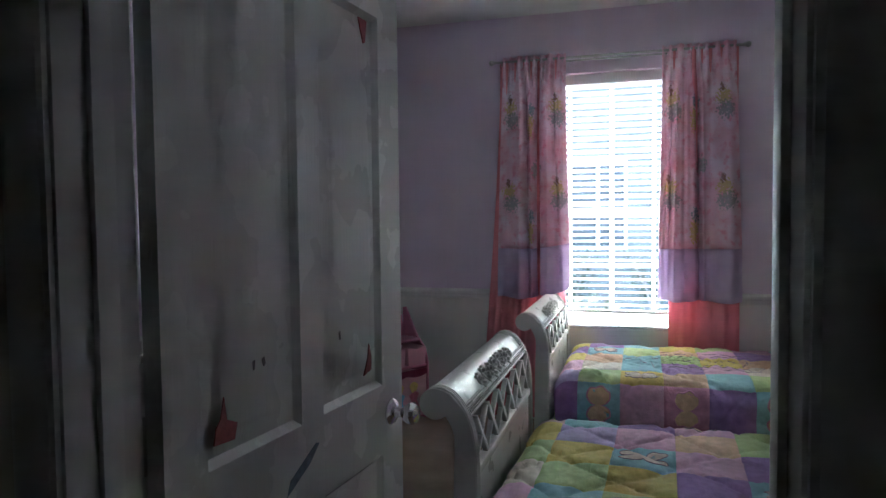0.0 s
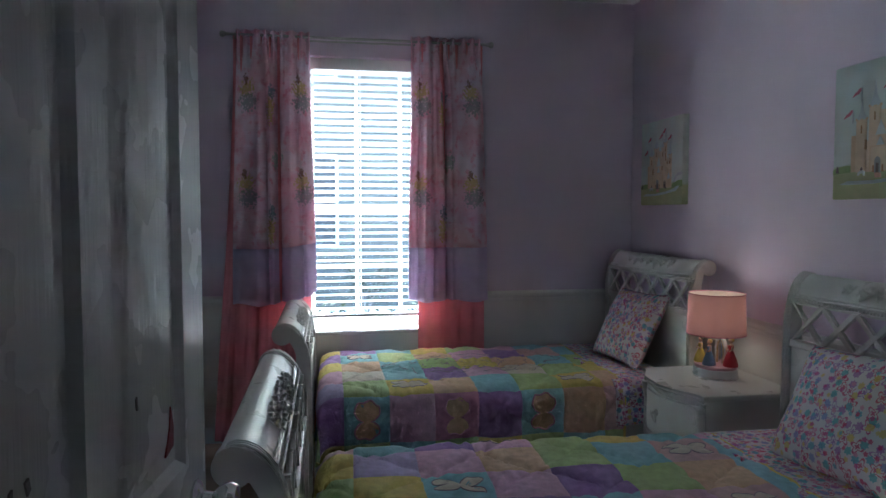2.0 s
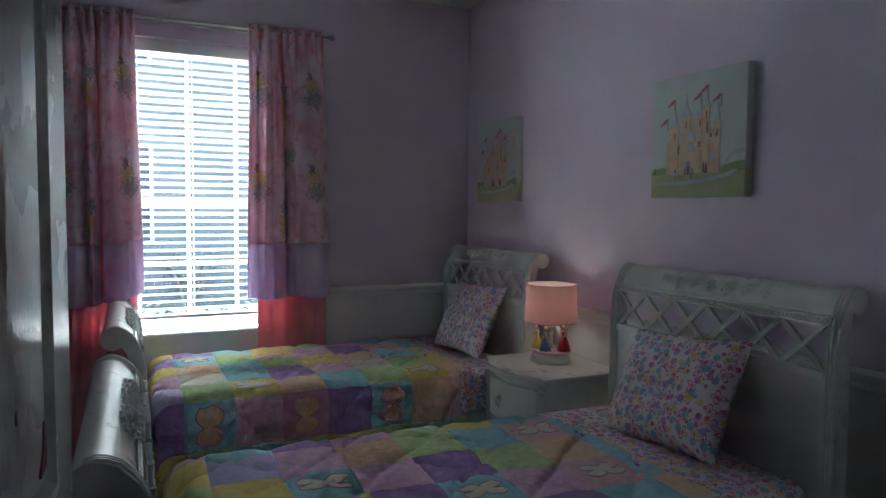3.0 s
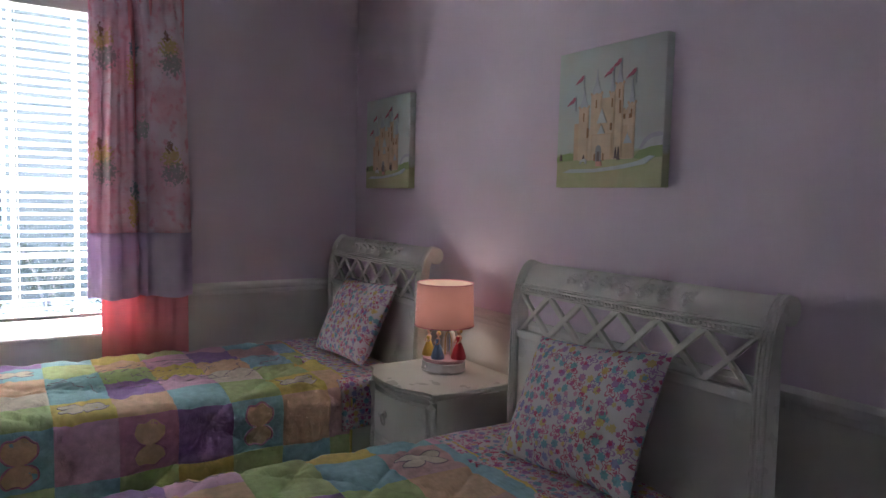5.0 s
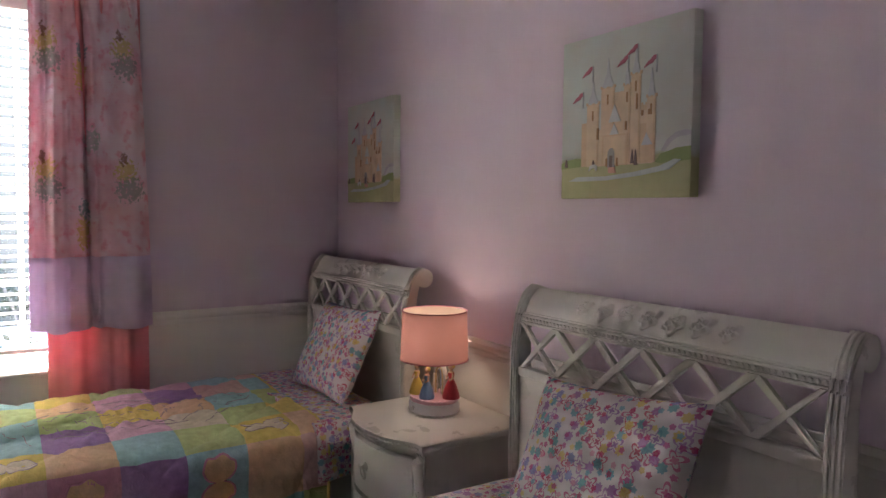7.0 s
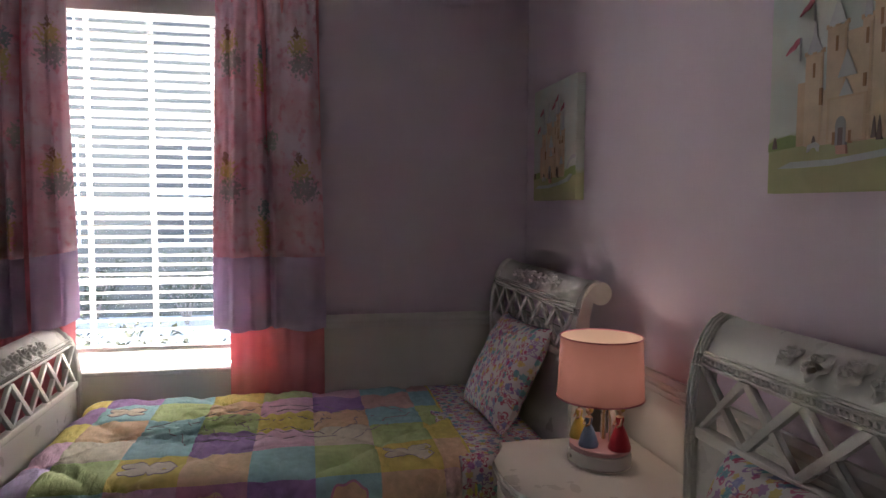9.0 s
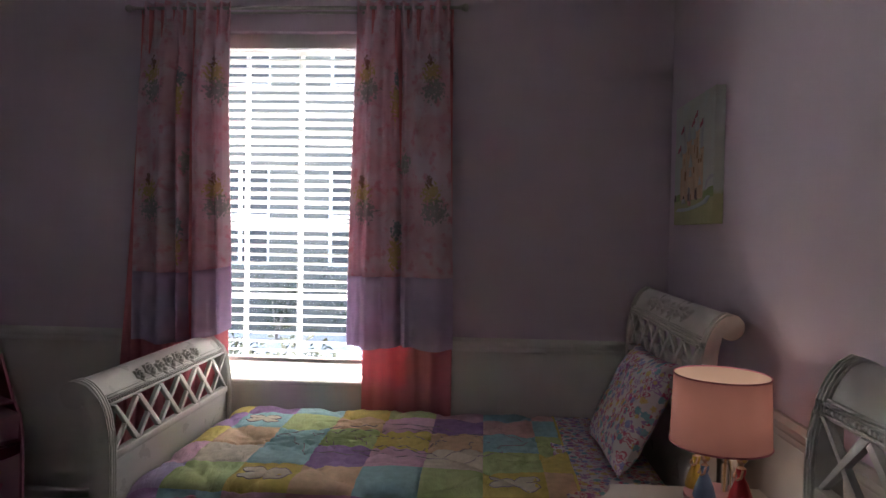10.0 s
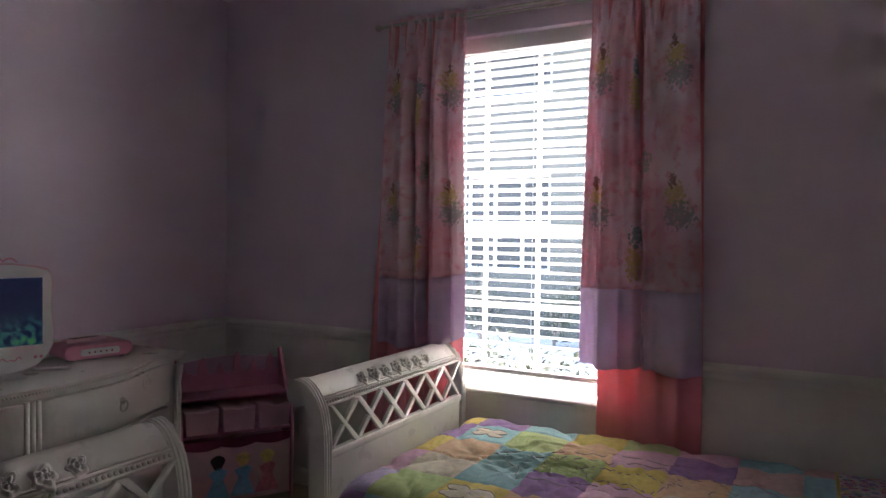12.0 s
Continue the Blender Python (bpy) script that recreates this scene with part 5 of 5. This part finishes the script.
def television():
    """Local: the screen looks to -y."""
    e = empty("television", pose(-1.815, 3.175, 0.82, 0, 0, 75), "small white and pink television with lit screen", "television")
    part("stand", prism([(-0.13, 0), (0.13, 0), (0.10, 0.018), (-0.10, 0.018)], -0.06, 0.07, "y", bevel=0.004), M["white_pl"], e)
    half = [(0.05, 0.014), (0.11, 0.022), (0.168, 0.044), (0.208, 0.080), (0.228, 0.125), (0.228, 0.165), (0.222, 0.215), (0.217, 0.27), (0.219, 0.33), (0.222, 0.375), (0.219, 0.405), (0.205, 0.424), (0.16, 0.436), (0.08, 0.447)]
    outline = half + [(-x, z) for x, z in reversed(half)]
    part("shell", prism([(x * 1.035, 0.232 + (z - 0.232) * 1.03) for x, z in outline], -0.005, 0.055, "y", bevel=0.012), M["palepink"], e, "pale pink rounded shell")
    part("bezel", prism(outline, -0.022, -0.006, "y", bevel=0.007), M["white_pl"], e, "white glossy bezel")
    part("screen", box(-0.185, 0.185, -0.0255, -0.0215, 0.125, 0.395, 0.001), M["screen"], e, "lit screen showing a dark picture")
    pts = [(-0.10 + 0.2 * i / 16, -0.01, 0.455 + 0.014 * abs(math.sin(math.pi * i / 4)) + 0.010 * math.sin(math.pi * i / 16)) for i in range(17)]
    part("crown_ornament", tube(pts, 0.004, 6), M["pinkpl"], e, "pink crown shaped ornament")
    scroll = [(-0.15 + 0.26 * k / 40, -0.0235, 0.072 + 0.012 * math.sin(k * 1.1) * math.cos(k * 0.23)) for k in range(41)]
    part("printed_scroll", tube(scroll, 0.0022, 5), M["pinkpl"], e, "deep pink printed scroll line")
    for x in (0.16, 0.18):
        part("button", ball((x, -0.023, 0.075), 0.006), M["pinkpl"], e)


television()


def disc_player():
    e = empty("disc_player", pose(-1.955, 3.70, 0.82, 0, 0, 78), "pink plastic disc player on the dresser", "disc player")
    part("body", prism(rounded(0.30, 0.062, 0.024, lift=0.008), -0.10, 0.11, "y", bevel=0.008), M["pinkpl"], e)
    part("front_plate", prism(rounded(0.17, 0.030, 0.010, lift=0.022), -0.108, -0.098, "y", bevel=0.002), M["white_pl"], e, "white front plate with small buttons")
    for i in range(5):
        part("button", ball((-0.05 + i * 0.025, -0.108, 0.037), 0.0045), M["fig_red"], e)
    for sx in (-1, 1):
        for y in (-0.07, 0.08):
            part("foot", lathe([(0.010, 0), (0.011, 0.009)], 10, at=(sx * 0.11, y, 0)), M["fig_dark"], e)
    r = empty("remote_control", pose(-1.97, 3.68, 0.8905, 0, 0, 85), "dark and pink remote control lying on disc player", "remote control")
    part("case", box(-0.095, 0.095, -0.026, 0.026, 0.0, 0.020, 0.007), M["palepink"], r)
    part("keypad", box(-0.070, 0.060, -0.019, 0.019, 0.0185, 0.0215, 0.001), M["fig_dark"], r, "dark keypad panel")
    for i in range(5):
        part("button", ball((-0.055 + i * 0.026, 0, 0.0215), 0.005), M["pinkpl"], r)
    r2 = empty("remote_control", pose(-1.82, 3.43, 0.8205, 0, 0, 47), "slim white remote control lying on dresser top", "remote control")
    part("case", box(-0.075, 0.075, -0.017, 0.017, 0.0, 0.012, 0.005), M["white_pl"], r2)
    for i in range(5):
        part("button", ball((-0.05 + i * 0.025, 0, 0.012), 0.004), M["pinkpl"], r2)


disc_player()

# ---- toy organizer ----
M["toypink"] = mat("dusty_pink_painted_board", (0.58, 0.20, 0.30), 0.5, vary=0.08, scale=8)
M["toysky"] = mat("mauve_painted_board", (0.46, 0.27, 0.38), 0.5, vary=0.08, scale=8)
M["toydark"] = mat("deep_pink_painted_board", (0.28, 0.04, 0.10), 0.5, vary=0.08, scale=8)
for nm, c in (("blue", (0.22, 0.52, 0.72)), ("red", (0.78, 0.26, 0.36)), ("dark", (0.06, 0.04, 0.04)), ("blond", (0.80, 0.62, 0.24))):
    M["toy_" + nm] = mat("printed_motif_" + nm, c, 0.5, vary=0.2, scale=50)
M["bin"] = mat("pale_pink_fabric_bin", (0.72, 0.38, 0.46), 0.85, vary=0.1, grain=400, bump=0.4)


def toy_organizer():
    """Local: centred on x, back at y = 0, front towards -y."""
    e = empty("toy_organizer", pose(-1.797, 4.395, 0, 0, 0, 58), "pink toy organizer with castle back, bins and box", "toy organizer")
    hw = 0.285
    for s in (-1, 1):
        side = [(-0.27, 0.0), (-0.27, 0.40), (-0.24, 0.50), (-0.16, 0.56), (-0.07, 0.70), (-0.03, 0.765), (0.0, 0.76), (0.0, 0.0)]
        part("side_panel", prism(side, *sorted((s * hw, s * (hw - 0.014))), "x", bevel=0.003), M["toypink"], e)
    sk = [(-hw + 0.014, 0.30)]
    n = 6
    w = 2 * (hw - 0.014) / n
    for i in range(n):
        x = -hw + 0.014 + i * w
        hgt = (0.68, 0.74, 0.70, 0.76, 0.71, 0.74)[i]
        sk += [(x + 0.004, 0.64), (x + w * 0.25, 0.655), (x + w * 0.32, hgt - 0.04), (x + w * 0.5, hgt), (x + w * 0.68, hgt - 0.04), (x + w * 0.75, 0.655)]
    sk += [(hw - 0.014, 0.64), (hw - 0.014, 0.30)]
    part("castle_back", prism(sk, -0.022, -0.008, "y"), M["toypink"], e, "castle skyline cut from pink board")
    sky = [(-hw + 0.014, 0.50)] + [(-hw + 0.014 + 2 * (hw - 0.014) * k / 12, 0.705 + 0.03 * math.sin(math.pi * k / 12)) for k in range(13)] + [(hw - 0.014, 0.50)]
    part("sky_panel", prism(sky, -0.0075, -0.001, "y"), M["toysky"], e, "mauve board behind the castle")
    part("shelf", box(-hw + 0.014, hw - 0.014, -0.20, -0.022, 0.545, 0.557, 0.002), M["toypink"], e)
    part("shelf", box(-hw + 0.014, hw - 0.014, -0.26, -0.022, 0.372, 0.386, 0.002), M["toypink"], e)
    part("lower_back", box(-hw + 0.014, hw - 0.014, -0.018, -0.006, 0.0, 0.30), M["toydark"], e)
    part("inner_back", box(-hw + 0.014, hw - 0.014, -0.034, -0.024, 0.30, 0.545), M["toydark"], e)
    for i in range(3):
        x0 = -hw + 0.030 + i * 0.183
        prof = [(x0, 0.388), (x0 + 0.150, 0.388), (x0 + 0.158, 0.508)] + [(x0 + 0.154 * (1 - k / 10), 0.494 + 0.016 * abs(math.cos(math.pi * k / 10))) for k in range(1, 10)] + [(x0 - 0.006, 0.508)]
        part("bin", prism(prof, -0.262, -0.07, "y", bevel=0.005), M["bin"], e, "pale pink storage bin")
    lid = [(-hw + 0.020, 0.360)] + [(-hw + 0.020 + 2 * (hw - 0.020) * k / 24, 0.322 - 0.016 * abs(math.sin(math.pi * k / 8))) for k in range(25)] + [(hw - 0.020, 0.360)]
    part("scalloped_edge", prism(lid, -0.272, -0.266, "y"), M["toydark"], e, "deep pink scalloped edge")
    part("toy_box", box(-hw + 0.018, hw - 0.018, -0.265, -0.03, 0.03, 0.325, 0.006), M["bin"], e, "pink toy box with picture front")
    front = part("box_picture", box(-hw + 0.03, hw - 0.03, -0.270, -0.2655, 0.05, 0.31, 0.001), M["palepink"], e, "pink picture panel")
    for i, (hair, dress) in enumerate((("dark", "blue"), ("blond", "blue"), ("blond", "red"))):
        x = -0.105 + 0.125 * i
        part("motif_gown", prism([(x - 0.066, 0.060), (x + 0.060, 0.056), (x + 0.026, 0.15), (x + 0.046, 0.195), (x + 0.008, 0.215), (x - 0.044, 0.19), (x - 0.022, 0.15)], -0.2725, -0.270, "y"), M["toy_" + dress], front, "plain coloured motif")
        part("motif_round", prism([(x + 0.034 * math.cos(a) * (1 + 0.2 * math.sin(3 * a)), 0.240 + 0.038 * math.sin(a)) for a in [2 * math.pi * k / 16 for k in range(16)]], -0.2725, -0.270, "y"), M["toy_" + hair], front, "plain dark round motif")


toy_organizer()

# ---- stickers on the door ----


def stickers():
    for key, x, z, pts in (("red", 0.075 + 0.06, 1.045, [(-0.030, -0.04), (0.035, -0.045), (0.045, -0.01), (0.012, 0.005), (0.004, 0.055), (-0.008, 0.010), (-0.022, -0.005)]),
                           ("red", 0.645, 1.05, [(-0.025, -0.04), (0.02, -0.03), (0.022, 0.01), (0.008, 0.05), (0.0, 0.01)]),
                           ("red", 0.64, 1.83, [(-0.02, 0.03), (0.03, 0.03), (0.018, -0.035), (0.006, -0.04)]),
                           ("blue", 0.365, 0.885, [(-0.07, -0.045), (-0.055, -0.01), (0.06, 0.05), (0.075, 0.045), (0.03, 0.005), (-0.04, -0.03)]),
                           ("dark", 0.225, 1.125, [(-0.010, 0.010), (-0.003, 0.014), (-0.004, -0.006), (-0.008, -0.009)]),
                           ("dark", 0.250, 1.127, [(-0.008, 0.008), (0.000, 0.012), (0.004, -0.004), (-0.003, -0.010)]),
                           ("dark", 0.52, 1.13, [(-0.005, 0.010), (0.000, 0.014), (0.003, -0.010), (-0.003, -0.009)])):
        depth = 0.0178 if key == "blue" else 0.0158
        bm = prism([(x + 0.8 * a, z + 0.8 * c) for a, c in pts], -depth - 0.0008, -depth + 0.002, "y")
        part("sticker", bm, M["stk_" + key], door, f"small {key} vinyl sticker")


for nm, c in (("red", (0.36, 0.08, 0.09)), ("blue", (0.20, 0.25, 0.30)), ("dark", (0.20, 0.18, 0.18))):
    M["stk_" + nm] = mat("worn_sticker_" + nm, c, 0.4, vary=0.3, scale=60)
stickers()

# ---- outside ----
structure("ground", box(-60, 60, YW + WT + 0.02, 130, -0.5, -0.15), M["grass"], "sunlit green lawn outside the window", "lawn")

structure("pavement", box(-14, 12, 6.3, 11.45, -0.148, -0.135), M["concrete"], "pale sunlit concrete drive between lawn and house", "pavement")


def neighbour():
    e = empty("house", pose(-2.2, 11.5, -0.15), "neighbouring house with dark windows, shade darkened walls and added upper storey", "house")
    # upper storey is added, to cover the bright sky between the slats
    xs = [-9, -1.7, -0.3, 0.6, 2.0, 9]
    zs = [0, 1.0, 2.5, 3.7, 5.0, 6.2]
    for i in range(5):
        for k in range(5):
            if not (i in (1, 3) and k in (1, 3)):
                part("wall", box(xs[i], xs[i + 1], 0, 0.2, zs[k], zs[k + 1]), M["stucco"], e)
    part("roof", prism([(-0.6, 6.2), (3.6, 8.2), (7.8, 6.2)], -9.6, 9.6, "x"), M["roof"], e)
    for x in (-1.0, 1.3):
        for z in (1.0, 3.7):
            zt = z + (1.5 if z < 2 else 1.3)
            w = part("window", box(x - 0.7, x + 0.7, 0.08, 0.12, z, zt), M["darkglass"], e, "dark glass window")
            for a in ((-0.68, -0.23, 0.23, 0.68) if z < 2 else (-0.68, 0.68)):
                part("frame", box(x + a - 0.025, x + a + 0.025, 0.05, 0.13, z, zt), M["vinyl"], w)
            for zz in (z + 0.02, (z + zt) / 2, zt - 0.02):
                part("frame", box(x - 0.7, x + 0.7, 0.048, 0.132, zz - 0.025, zz + 0.025), M["vinyl"], w)


neighbour()


def shrub(x, y, r, h, seed, leaves=420):
    rnd = random.Random(seed)
    e = empty("shrub", pose(x, y, -0.15), "leafy green shrub growing outside the window", "shrub", "garden shrubs")
    st = None
    tips = []
    for i in range(9):
        a, l = rnd.uniform(0, 6.28), rnd.uniform(0.55, 1.0)
        top = (l * r * 0.8 * math.cos(a), l * r * 0.8 * math.sin(a), h * rnd.uniform(0.6, 0.98))
        st = tube([(0, 0, 0), (top[0] * 0.35, top[1] * 0.35, top[2] * 0.5), top], [0.012, 0.008, 0.003], 5, st)
        tips.append(top)
    part("stems", st, M["roof"], e, "thin brown stems")
    bm = bmesh.new()
    for i in range(leaves):
        t = rnd.choice(tips)
        k = rnd.uniform(0.35, 1.05)
        c = Vector((t[0] * k, t[1] * k, t[2] * k)) + Vector((rnd.gauss(0, 0.07), rnd.gauss(0, 0.07), rnd.gauss(0, 0.07)))
        c.z = max(c.z, 0.03)
        q = Euler((rnd.uniform(-1, 1), rnd.uniform(-1, 1), rnd.uniform(0, 6.28))).to_matrix()
        ln, w = rnd.uniform(0.05, 0.10), rnd.uniform(0.010, 0.022)
        bm.faces.new([bm.verts.new(c + q @ Vector(p)) for p in ((0, 0, 0), (ln * 0.5, -w, 0.006), (ln, 0, -0.006), (ln * 0.5, w, 0.006))])
    part("foliage", bm, M["leaf"], e, "many narrow green leaves").data.update()


for i, (x, y, r, h) in enumerate(((-1.15, 5.75, 0.42, 0.76), (-0.55, 5.9, 0.44, 0.84), (0.05, 5.8, 0.42, 0.74), (0.6, 5.95, 0.42, 0.80), (-3.2, 10.6, 0.55, 1.1), (-2.1, 10.6, 0.55, 1.0), (-1.0, 10.7, 0.55, 1.1), (0.2, 10.6, 0.55, 1.0))):
    shrub(x, y, r, h, 40 + i, 1000 if y < 7 else 500)
